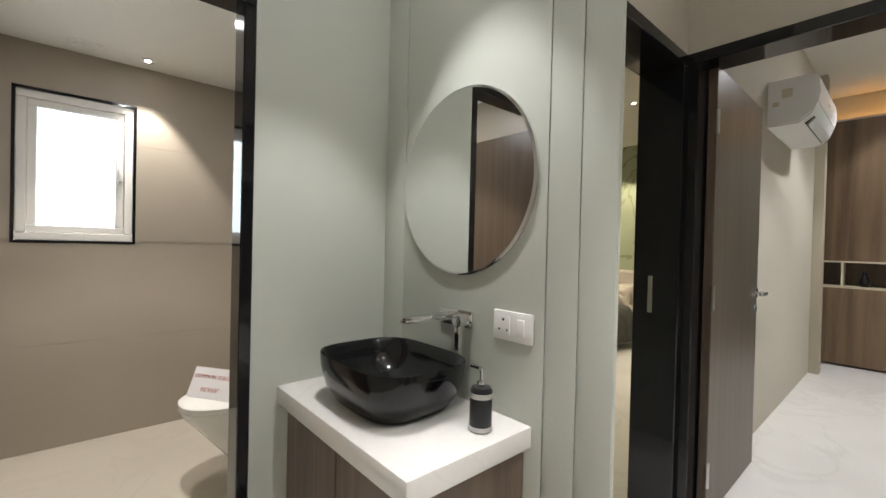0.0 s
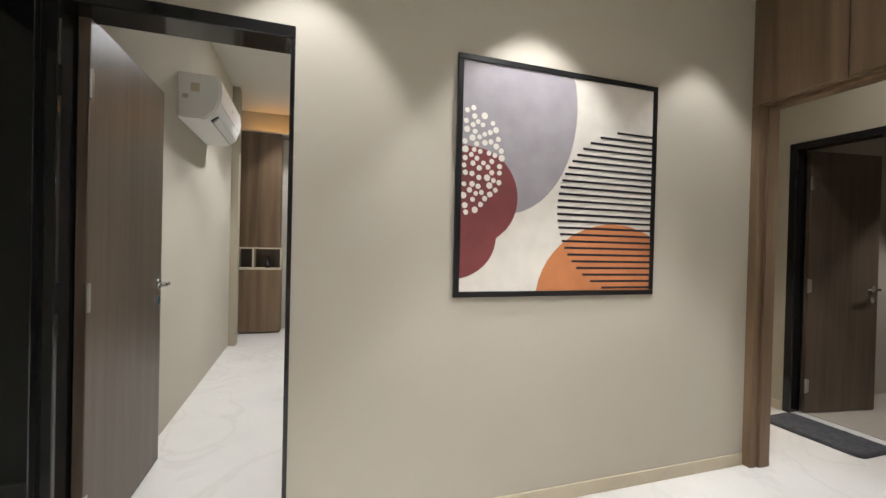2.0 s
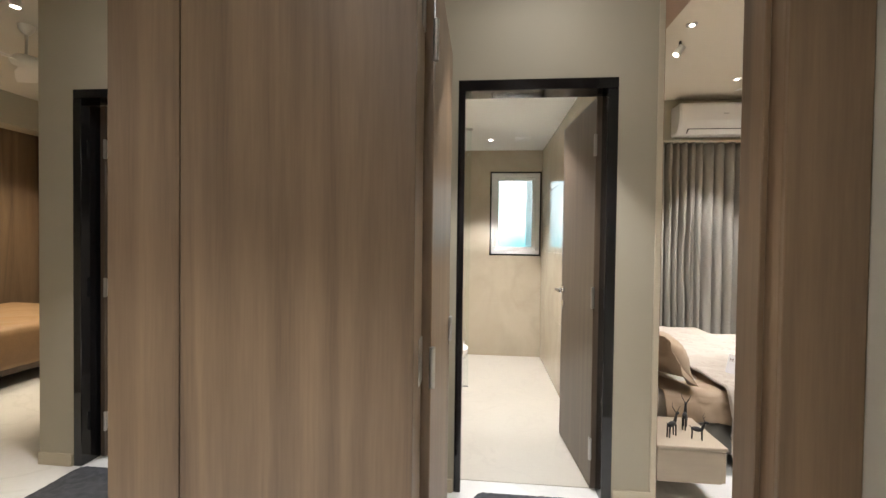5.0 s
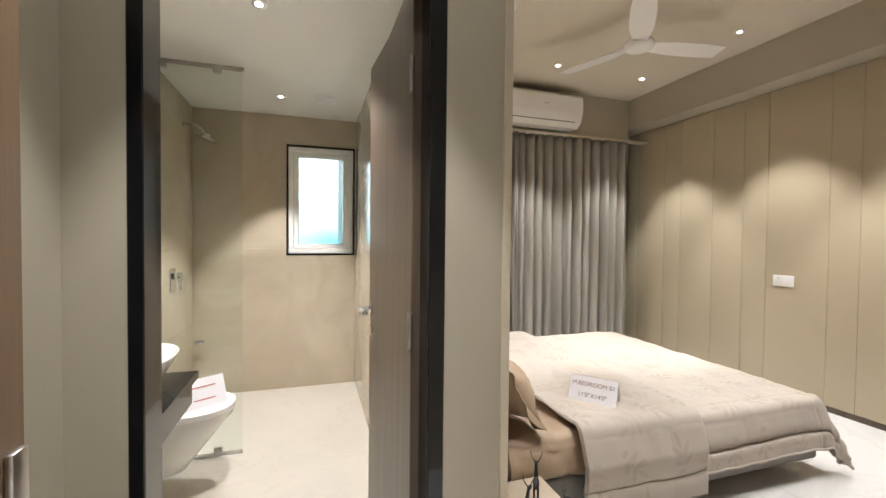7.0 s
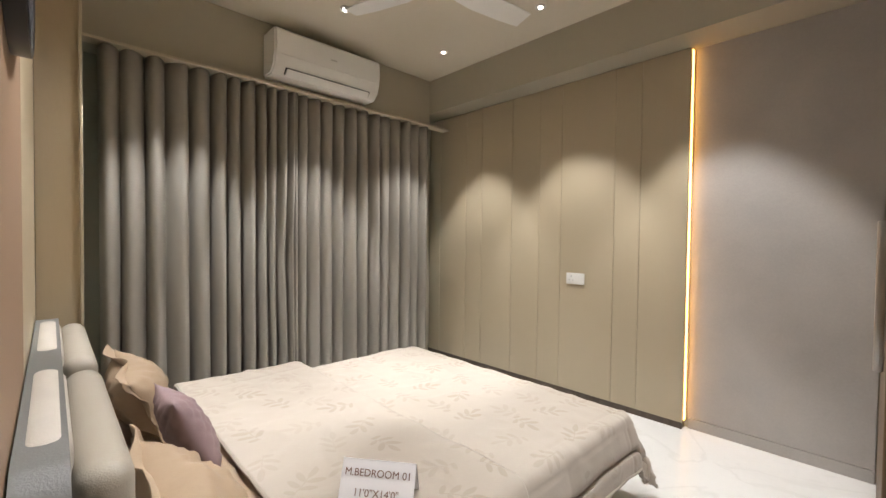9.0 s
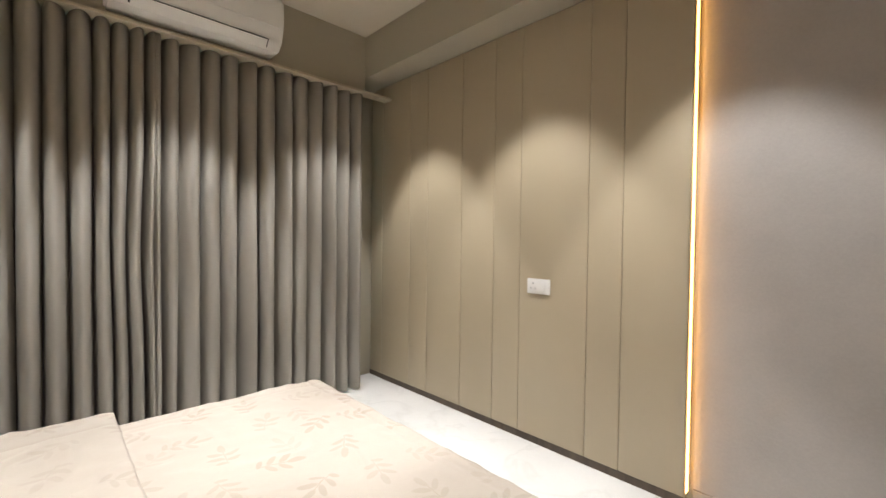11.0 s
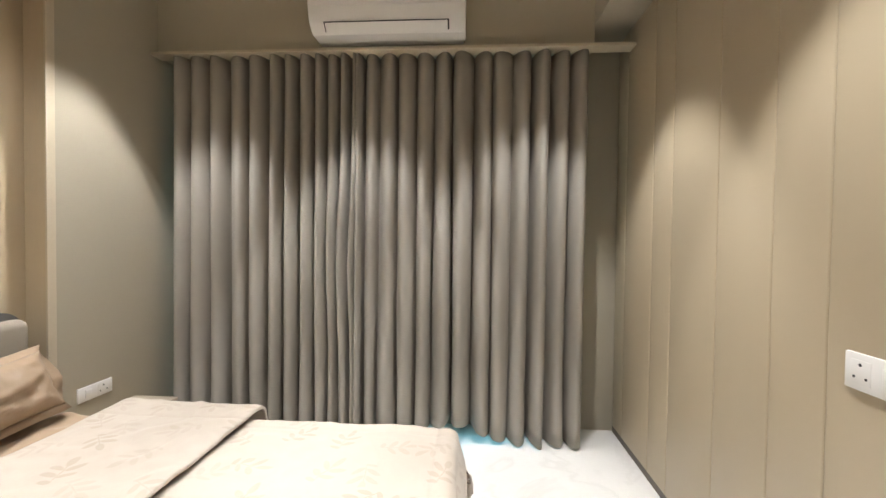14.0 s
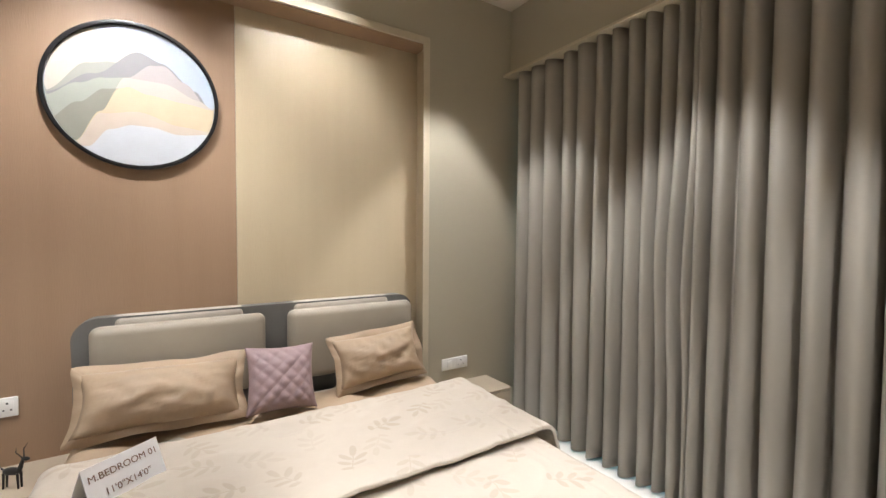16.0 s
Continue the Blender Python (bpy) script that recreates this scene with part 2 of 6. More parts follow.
GREEN_MARBLE = marble_mat("green_onyx", (0.42, 0.47, 0.32), (0.20, 0.22, 0.10), 1.3, 0.12, 0.03)
GREY_BLANKET = noise_mat("charcoal_blanket", (0.06, 0.06, 0.05), (0.04, 0.04, 0.035), 7, 0.85, 0.05, 0.5, 120)
BROWN_BLANKET = noise_mat("brown_satin_blanket", (0.33, 0.20, 0.10), (0.27, 0.165, 0.085), 7, 0.45, 0.05, 0.3, 60)
ART_CREAM = noise_mat("art_cream", (0.74, 0.70, 0.63), None, 10, 0.7, 0.05, 0.1, 400)
ART_LILAC = noise_mat("art_lilac", (0.36, 0.335, 0.355), (0.30, 0.28, 0.30), 9, 0.7, 0.05, 0.1, 300)
ART_MAROON = noise_mat("art_maroon", (0.21, 0.048, 0.05), (0.17, 0.038, 0.04), 9, 0.7, 0.05, 0.1, 300)
ART_ORANGE = noise_mat("art_orange", (0.55, 0.205, 0.075), (0.46, 0.165, 0.06), 9, 0.7, 0.05, 0.1, 300)
ART_INK = plain("art_ink", (0.015, 0.013, 0.02), 0.7)
ART_WHITE = plain("art_white", (0.78, 0.75, 0.68), 0.7)
HILL_SKY = noise_mat("print_sky", (0.40, 0.45, 0.53), (0.36, 0.42, 0.51), 5, 0.6, 0.05, 0.05, 300)


def duvet_mat():
    """Ivory quilted cotton printed with scattered sprigs of pale beige leaves."""
    m = noise_mat("leaf_print_duvet", (0.475, 0.418, 0.348), (0.45, 0.394, 0.326), 3, 0.7, 0.05, 0.10, 70)
    n, l = m.node_tree.nodes, m.node_tree.links
    b = n["Principled BSDF"]
    src = b.inputs["Base Color"].links[0].from_socket
    tex = n.new("ShaderNodeTexCoord")
    wob = n.new("ShaderNodeTexNoise")
    wob.inputs["Scale"].default_value = 14
    l.new(tex.outputs["UV"], wob.inputs["Vector"])
    jig = n.new("ShaderNodeVectorMath")
    jig.operation = "MULTIPLY_ADD"
    l.new(wob.outputs["Color"], jig.inputs[0])
    jig.inputs[1].default_value = (0.012, 0.012, 0)
    l.new(tex.outputs["UV"], jig.inputs[2])
    size = n.new("ShaderNodeVectorMath")
    size.operation = "MULTIPLY"
    size.inputs[1].default_value = (4.7, 4.7, 0)
    l.new(jig.outputs[0], size.inputs[0])
    cell = n.new("ShaderNodeTexVoronoi")
    cell.voronoi_dimensions = "2D"
    cell.inputs["Scale"].default_value, cell.inputs["Randomness"].default_value = 1.0, 0.55
    l.new(size.outputs[0], cell.inputs["Vector"])
    off = n.new("ShaderNodeVectorMath")
    off.operation = "SUBTRACT"
    l.new(size.outputs[0], off.inputs[0])
    l.new(cell.outputs["Position"], off.inputs[1])
    sep = n.new("ShaderNodeSeparateColor")
    l.new(cell.outputs["Color"], sep.inputs[0])
    ang = n.new("ShaderNodeMath")
    ang.operation = "MULTIPLY"
    ang.inputs[1].default_value = 6.283
    l.new(sep.outputs[0], ang.inputs[0])
    rot = n.new("ShaderNodeVectorRotate")
    rot.rotation_type = "Z_AXIS"
    l.new(off.outputs[0], rot.inputs["Vector"])
    l.new(ang.outputs[0], rot.inputs["Angle"])
    spray = None
    for cx, cy, turn, long, thin in ((0.30, 0.0, 0, 0.17, 0.065), (0.12, 0.13, 48, 0.16, 0.06), (0.10, -0.14, -52, 0.16, 0.06), (-0.10, 0.14, 62, 0.15, 0.058),
                                     (-0.13, -0.12, -58, 0.14, 0.055), (-0.30, 0.08, 80, 0.11, 0.05), (-0.05, 0.0, 0, 0.34, 0.012)):
        mp = n.new("ShaderNodeMapping")
        mp.vector_type = "TEXTURE"
        mp.inputs["Location"].default_value = (cx, cy, 0)
        mp.inputs["Rotation"].default_value = (0, 0, radians(turn))
        mp.inputs["Scale"].default_value = (long, thin, 1)
        l.new(rot.outputs[0], mp.inputs["Vector"])
        ln = n.new("ShaderNodeVectorMath")
        ln.operation = "LENGTH"
        l.new(mp.outputs[0], ln.inputs[0])
        mr = n.new("ShaderNodeMapRange")
        mr.inputs["From Min"].default_value, mr.inputs["From Max"].default_value = 0.8, 1.1
        mr.inputs["To Min"].default_value, mr.inputs["To Max"].default_value = 1.0, 0.0
        l.new(ln.outputs["Value"], mr.inputs["Value"])
        if spray is None:
            spray = mr
        else:
            top = n.new("ShaderNodeMath")
            top.operation = "MAXIMUM"
            l.new(spray.outputs[0], top.inputs[0])
            l.new(mr.outputs[0], top.inputs[1])
            spray = top
    tone = n.new("ShaderNodeMapRange")
    tone.inputs["To Min"].default_value, tone.inputs["To Max"].default_value = 0.14, 0.40
    l.new(sep.outputs[1], tone.inputs["Value"])
    mul = n.new("ShaderNodeMath")
    mul.operation = "MULTIPLY"
    l.new(spray.outputs[0], mul.inputs[0])
    l.new(tone.outputs[0], mul.inputs[1])
    mx = n.new("ShaderNodeMixRGB")
    l.new(mul.outputs[0], mx.inputs[0])
    l.new(src, mx.inputs[1])
    mx.inputs[2].default_value = (0.29, 0.215, 0.145, 1)
    l.new(mx.outputs[0], b.inputs["Base Color"])
    b.inputs["Sheen Weight"].default_value = 0.15
    return m


DUVET = duvet_mat()


# ---- builders ----
def add_box(bm, x0, x1, y0, y1, z0, z1, bevel=0.0, seg=2):
    """A box between two corners, with rounded edges where bevel is given."""
    r = bmesh.ops.create_cube(bm, size=1.0)
    bmesh.ops.scale(bm, verts=r["verts"], vec=(x1 - x0, y1 - y0, z1 - z0))
    bmesh.ops.translate(bm, verts=r["verts"], vec=((x0 + x1) / 2, (y0 + y1) / 2, (z0 + z1) / 2))
    if bevel:
        edges = list({e for v in r["verts"] for e in v.link_edges})
        bmesh.ops.bevel(bm, geom=edges, offset=bevel, segments=seg, affect="EDGES", profile=0.5)
    return bm


def box_bm(x0, x1, y0, y1, z0, z1, bevel=0.0, seg=2):
    return add_box(bmesh.new(), min(x0, x1), max(x0, x1), min(y0, y1), max(y0, y1), min(z0, z1), max(z0, z1), bevel, seg)


def add_tube(bm, p, q, r0, r1=None, n=20):
    """A round bar from p to q."""
    p, q = Vector(p), Vector(q)
    d = q - p
    m = Matrix.Translation((p + q) / 2) @ d.to_track_quat("Z", "Y").to_matrix().to_4x4()
    bmesh.ops.create_cone(bm, cap_ends=True, segments=n, radius1=r0, radius2=r0 if r1 is None else r1, depth=d.length, matrix=m)
    return bm


def tube_bm(p, q, r0, r1=None, n=20):
    return add_tube(bmesh.new(), p, q, r0, r1, n)


def lathe_bm(profile, n=40, sx=1.0, sy=1.0, square=2.0):
    """A turned body from (radius, height) pairs; square over 2 makes it squarish in plan."""
    bm = bmesh.new()
    rings = []
    for r, z in profile:
        ring = []
        for i in range(n):
            a = 2 * math.pi * i / n
            c, s = math.cos(a), math.sin(a)
            k = (abs(c) ** square + abs(s) ** square) ** (-1 / square)
            ring.append(bm.verts.new((r * sx * c * k, r * sy * s * k, z)))
        rings.append(ring)
    for a, b in zip(rings, rings[1:]):
        for i in range(n):
            bm.faces.new((a[i], a[(i + 1) % n], b[(i + 1) % n], b[i]))
    bm.faces.new(rings[0][::-1])
    bm.faces.new(rings[-1])
    return bm


def finish(bm, smooth=40):
    bmesh.ops.recalc_face_normals(bm, faces=bm.faces)
    for f in bm.faces:
        f.smooth = True
    for e in bm.edges:
        if len(e.link_faces) == 2 and e.calc_face_angle(0) > radians(smooth):
            e.smooth = False


def mesh_of(name, bm, material, smooth=40):
    finish(bm, smooth)
    me = bpy.data.meshes.new(name)
    bm.to_mesh(me)
    bm.free()
    if material:
        me.materials.append(material)
    return me


def part(name, bm, material, parent, label="", smooth=40):
    """One mesh object under a thing or a part; bm is in world places unless the parent is set later."""
    ob = new(name, mesh_of(name, bm, material, smooth))
    ob.parent = parent
    if parent and not parent.parent:
        ob.matrix_parent_inverse = parent.matrix_basis.inverted()
    if label:
        ob["label"] = label
    return ob


def thing(name, x, y, z, label, category, group="", kind=""):
    ob = new(name)
    ob.empty_display_size = 0.1
    ob.matrix_world = pose(x, y, z)
    return tagged(ob, label, category, group, kind)


def solid(name, bm, material, label, category, group="", kind="", smooth=40):
    ob = new(name, mesh_of(name, bm, material, smooth))
    return tagged(ob, label, category, group, kind)


def structure(name, bm, material, label, category="wall"):
    return solid(name, bm, material, label, category, kind="structure")


def wall_bm(axis, c0, c1, u0, u1, z0, z1, holes=()):
    """A wall between two planes of one axis, with holes (u0, u1, z0, z1) right through it."""
    bm = bmesh.new()
    us = sorted({u0, u1, *[v for h in holes for v in h[:2]]})
    zs = sorted({z0, z1, *[v for h in holes for v in h[2:]]})
    nu, nz = len(us) - 1, len(zs) - 1

    def full(i, k):
        if not (0 <= i < nu and 0 <= k < nz):
            return False
        u, z = (us[i] + us[i + 1]) / 2, (zs[k] + zs[k + 1]) / 2
        return not any(h[0] < u < h[1] and h[2] < z < h[3] for h in holes)

    def at(c, u, z):
        return bm.verts.new((c, u, z) if axis == "x" else (u, c, z))

    def quad(*p):
        bm.faces.new([at(*q) for q in p])

    for i in range(nu):
        for k in range(nz):
            if not full(i, k):
                continue
            a, b, d, e = us[i], us[i + 1], zs[k], zs[k + 1]
            quad((c0, a, d), (c0, b, d), (c0, b, e), (c0, a, e))
            quad((c1, a, d), (c1, a, e), (c1, b, e), (c1, b, d))
            if not full(i - 1, k):
                quad((c0, a, d), (c0, a, e), (c1, a, e), (c1, a, d))
            if not full(i + 1, k):
                quad((c0, b, d), (c1, b, d), (c1, b, e), (c0, b, e))
            if not full(i, k - 1):
                quad((c0, a, d), (c1, a, d), (c1, b, d), (c0, b, d))
            if not full(i, k + 1):
                quad((c0, a, e), (c0, b, e), (c1, b, e), (c1, a, e))
    bmesh.ops.remove_doubles(bm, verts=bm.verts, dist=0.0005)
    return bm


# ---- structure: floors and ceilings ----
structure("floor", box_bm(-6, 7, -5, 9.5, -0.2, 0.0), TILE_FLOOR, "glossy cream stone floor with faint veins", "floor")
structure("bathroom_floor", box_bm(1.134, 2.45, 4.62, 7.13, 0.0, 0.004), TILE_BATH_FLOOR, "matt cream stone bathroom floor", "floor")
structure("toilet_floor", box_bm(1.0, 2.36, -2.55, -0.872, 0.0, 0.004), TILE_BATH_FLOOR, "matt cream stone toilet floor", "floor")
structure("second_bathroom_floor", box_bm(-0.55, 1.0, 4.62, 7.1, 0.0, 0.004), TILE_GREY, "grey stone bathroom floor", "floor")
structure("ceiling_passage", box_bm(0.0, 2.57, -0.78, 3.345, 2.72, 2.9), CEIL, "plain off-white passage ceiling", "ceiling")
structure("ceiling_lobby", box_bm(-0.733, 2.62, 3.49, 4.505, 2.70, 2.9), CEIL, "plain off-white lobby ceiling", "ceiling")
structure("ceiling_bedroom", box_bm(2.62, 5.90, 3.45, 7.63, 2.94, 3.2), CEIL_TAN, "plain tan bedroom ceiling", "ceiling")
structure("ceiling_bathroom", box_bm(1.134, 2.45, 4.62, 7.13, 2.33, 2.5), CEIL_WHITE, "plain white bathroom ceiling", "ceiling")
structure("ceiling_toilet", box_bm(1.0, 2.36, -2.55, -0.872, 2.30, 2.5), CEIL_WHITE, "plain white toilet ceiling", "ceiling")
structure("ceiling_second_bathroom", box_bm(-0.55, 1.0, 4.62, 7.1, 2.33, 2.5), CEIL_WHITE, "plain white bathroom ceiling", "ceiling")
structure("ceiling_guest_bedroom", box_bm(-4.9, -0.15, -0.17, 3.3, 3.05, 3.2), CEIL, "off-white ceiling with a cove", "ceiling")
structure("ceiling_green_bedroom", box_bm(-4.6, 1.0, -4.0, -0.17, 2.72, 2.9), CEIL, "warm white bedroom ceiling", "ceiling")
structure("ceiling_second_bedroom", box_bm(-4.3, -0.733, 3.49, 7.6, 3.0, 3.2), CEIL, "warm white bedroom ceiling", "ceiling")

# ---- structure: walls ----
structure("wall_picture", wall_bm("x", -0.15, 0.0, 0.02, 3.49, 0, 2.72, [(0.02, 0.827, 0, 2.1)]), PAINT, "matt greige painted passage wall")
structure("wall_green_door", wall_bm("y", -0.17, 0.02, -0.15, 0.93, 0, 2.72, [(0.0, 0.9, 0, 2.1)]), PAINT, "greige painted wall with a doorway")
structure("wall_mirror", box_bm(0.93, 1.040, -0.78, 0.02, 0, 2.72), PAINT_GREEN, "sage grey painted wall behind the basin")
structure("wall_pilaster", box_bm(1.030, 1.040, 0.02, 0.228, 0, 2.72), PAINT_GREEN, "sage grey pilaster beside the bedroom doorway")
structure("wall_basin", wall_bm("y", -0.872, -0.78, 0.93, 2.75, 0, 2.72, [(1.58, 2.40, 0, 2.1)]), PAINT_GREEN, "sage grey painted wall beside the toilet door")
structure("wall_passage_east", box_bm(2.57, 2.72, -0.78, 3.345, 0, 2.72), PAINT, "plain pale passage wall")
structure("wall_lobby", wall_bm("y", 4.505, 4.62, -0.733, 2.62, 0, 3.0, [(-0.52, 0.195, 0, 2.1), (1.626, 2.41, 0, 2.1)]), PAINT_BED, "greige wall with two bathroom doorways")
structure("wall_divider", box_bm(0.92, 1.5, 3.49, 4.505, 0, 2.7), PAINT_BED, "greige dividing wall between two bedroom doors")
structure("wall_headboard", box_bm(2.45, 2.62, 4.62, 7.63, 0, 3.0), PAINT_BED, "tan bedroom wall behind the bed")
structure("wall_column", box_bm(2.62, 2.785, 6.68, 7.63, 0, 2.94), PAINT_BED, "grey-tan boxed column beside the bed")
structure("wall_niche_top", box_bm(2.62, 2.785, 4.505, 6.68, 2.53, 2.94), PAINT_BED, "grey-tan boxing over the bed niche")
structure("wall_panel_backing", box_bm(5.90, 6.05, 3.4, 7.8, 0, 3.2), PAINT_BED, "bedroom wall behind fluted panels")
structure("wall_curtain", wall_bm("y", 7.63, 7.8, 2.3, 6.05, 0, 3.2, [(3.1, 5.4, 0.06, 2.3)]), PAINT_BED, "tan bedroom wall with a wide balcony window")
structure("beam_curtain", box_bm(2.785, 5.59, 7.37, 7.63, 2.47, 2.94), PAINT_BED, "tan beam above the curtains", "beam")
structure("beam_side", box_bm(5.59, 5.90, 4.05, 7.63, 2.60, 2.94), PAINT_BED, "tan ceiling beam above the wall panels", "beam")
structure("wall_bedroom_south", box_bm(2.60, 6.05, 3.3, 3.45, 0, 3.2), PAINT_BED, "plain bedroom wall behind the wardrobe")
structure("wall_bath_west", box_bm(1.0, 1.134, 4.62, 7.3, 0, 2.7), TILE_BATH, "glossy beige stone tiled bathroom wall")
structure("wall_bath_north", wall_bm("y", 7.13, 7.3, 1.134, 2.45, 0, 2.7, [(1.84, 2.41, 1.147, 2.09)]), TILE_BATH, "glossy beige stone tiled wall with a window")
structure("wall_bath_east", box_bm(2.42, 2.45, 4.62, 7.13, 0, 2.33), TILE_BATH, "glossy beige stone tiled bathroom wall")
structure("wall_toilet_south", wall_bm("y", -2.7, -2.55, 0.8, 2.6, 0, 2.6, [(1.75, 2.30, 1.185, 2.05)]), TILE_GREY, "taupe tiled toilet wall with a window")
structure("wall_toilet_west", box_bm(0.85, 1.0, -2.55, -0.872, 0, 2.6), TILE_GREY, "taupe tiled toilet wall")
structure("wall_toilet_east", box_bm(2.36, 2.5, -2.55, -0.872, 0, 2.6), TILE_GREY, "taupe tiled toilet wall")

# ---- more builders ----
def door_lining(name, axis, c0, c1, u0, u1, top, label, left=0.045, right=0.03, head=0.05):
    """Black granite lining of a doorway: two jambs and a head."""
    ob = thing(name, *((c0, u0) if axis == "x" else (u0, c0)), 0, label, "door frame", kind="structure")
    for nm, a, b, z0, z1 in (("jamb", u0, u0 + left, 0, top - head), ("jamb", u1 - right, u1, 0, top - head), ("head", u0, u1, top - head, top)):
        bm = box_bm(c0, c1, a, b, z0, z1, 0.003, 1) if axis == "x" else box_bm(a, b, c0, c1, z0, z1, 0.003, 1)
        part(nm, bm, GRANITE, ob)
    return ob


def door_leaf(name, hinge, angle, width, height, thick, material, label, handle_z=1.0, both=True, flip=1, lever=True):
    """A flush leaf hinged at its base point, swung to an angle, with lever, rose, lock plate and hinges."""
    ob = thing(name, 0, 0, 0, label, "door", kind="structure")
    part("leaf", box_bm(0.002, width, -thick / 2, thick / 2, 0.01, height, 0.003, 1), material, ob)
    for s in ((1, -1) if both else (flip,)):
        y = s * thick / 2
        hx = width - 0.06
        if not lever:
            part("lock_plate", box_bm(width - 0.05, width - 0.012, min(y, y + s * 0.012), max(y, y + s * 0.012), handle_z - 0.05, handle_z + 0.05, 0.004), STEEL, ob, "small steel lock plate")
            continue
        h = part("handle", tube_bm((hx, y, handle_z), (hx, y + s * 0.012, handle_z), 0.026), CHROME, ob, "chrome lever handle")
        bm = tube_bm((hx, y + s * 0.01, handle_z), (hx, y + s * 0.052, handle_z), 0.010)
        add_box(bm, hx - 0.115, hx + 0.010, min(y + s * 0.042, y + s * 0.060), max(y + s * 0.042, y + s * 0.060), handle_z - 0.010, handle_z + 0.010, 0.006)
        part("lever", bm, CHROME, h)
        part("key_plate", tube_bm((hx, y, handle_z - 0.09), (hx, y + s * 0.008, handle_z - 0.09), 0.022), CHROME, ob)
    part("lock_edge", box_bm(width - 0.0005, width + 0.0015, -0.011, 0.011, handle_z - 0.13, handle_z + 0.10), STEEL, ob)
    for z in (0.22, handle_z + 0.02, height - 0.25):
        bm = tube_bm((0.0, flip * (thick / 2 + 0.004), z - 0.055), (0.0, flip * (thick / 2 + 0.004), z + 0.055), 0.008)
        add_box(bm, 0.0, 0.034, flip * thick / 2 - 0.001, flip * thick / 2 + 0.002, z - 0.05, z + 0.05)
        part("hinge", bm, STEEL, ob)
    ob.matrix_world = pose(*hinge, 0, 0, angle)
    return ob


def downlight(x, y, z, watts, cone=64, colour=NEUTRAL, r=0.038, group="recessed ceiling downlights"):
    ob = thing("downlight", x, y, z, "round recessed downlight with white rim, lit, in ceiling", "ceiling light", group)
    ring = lathe_bm([(r * 0.78, 0.0), (r, 0.0), (r, -0.006), (r * 0.9, -0.009), (r * 0.78, -0.004)], 28)
    bmesh.ops.translate(ring, verts=ring.verts, vec=(x, y, z - 0.0005))
    part("rim", ring, WHITE, ob)
    part("reflector", tube_bm((x, y, z - 0.0075), (x, y, z - 0.0065), r * 0.78), STEEL, ob, "dull steel reflector")
    part("bulb", tube_bm((x, y, z - 0.0105), (x, y, z - 0.0080), r * 0.42), GLOW, ob)
    spot(x, y, z - 0.02, watts, cone, colour)
    return ob


def window_unit(name, x0, x1, z0, z1, y, face, label):
    """A white framed frosted window set in a black granite border; face is the room's side (-1 or 1)."""
    ob = thing(name, (x0 + x1) / 2, y, z0, label, "window", kind="structure")
    o = face * 0.012
    for a, b, c, d in ((x0, x1, z1 - 0.014, z1), (x0, x1, z0, z0 + 0.014), (x0, x0 + 0.014, z0 + 0.014, z1 - 0.014), (x1 - 0.014, x1, z0 + 0.014, z1 - 0.014)):
        part("border", box_bm(a, b, y - face * 0.12, y + o * 0.5, c, d), GRANITE, ob, "black granite border")
    for k, (ins, w, d0, d1) in enumerate(((0.014, 0.045, -0.055, -0.005), (0.059, 0.04, -0.065, -0.018))):
        a, b, c, d = x0 + ins, x1 - ins, z0 + ins, z1 - ins
        nm = "outer_frame" if k == 0 else "sash"
        bm = bmesh.new()
        for p in ((a, b, d - w, d), (a, b, c, c + w), (a, a + w, c + w, d - w), (b - w, b, c + w, d - w)):
            add_box(bm, p[0], p[1], min(y + face * d0, y + face * d1), max(y + face * d0, y + face * d1), p[2], p[3], 0.004, 1)
        sash = part(nm, bm, WHITE, ob, "white plastic frame")
    i = 0.095
    part("pane", box_bm(x0 + i, x1 - i, y - face * 0.046, y - face * 0.040, z0 + i, z1 - i), FROST, ob, "frosted glass pane").visible_shadow = False
    hx = x1 - 0.075 if face < 0 else x0 + 0.075
    part("latch", box_bm(hx - 0.010, hx + 0.010, y - face * 0.018, y + face * 0.012, (z0 + z1) / 2 - 0.05, (z0 + z1) / 2 + 0.05, 0.005), WHITE, sash)
    return ob


def text_part(words, size, m, material, parent, name="lettering"):
    """Words as a mesh, standing in the plane of the matrix m, centred."""
    c = bpy.data.curves.new(name, "FONT")
    c.body, c.size, c.align_x, c.align_y, c.extrude = words, size, "CENTER", "CENTER", 0.0003
    tmp = bpy.data.objects.new(name, c)
    scene.collection.objects.link(tmp)
    bpy.context.view_layer.update()
    me = bpy.data.meshes.new_from_object(tmp.evaluated_get(bpy.context.evaluated_depsgraph_get()))
    bpy.data.objects.remove(tmp)
    me.materials.clear()
    me.materials.append(material)
    me.transform(m)
    ob = new(name, me)
    ob.parent = parent
    ob.matrix_parent_inverse = parent.matrix_basis.inverted()
    return ob


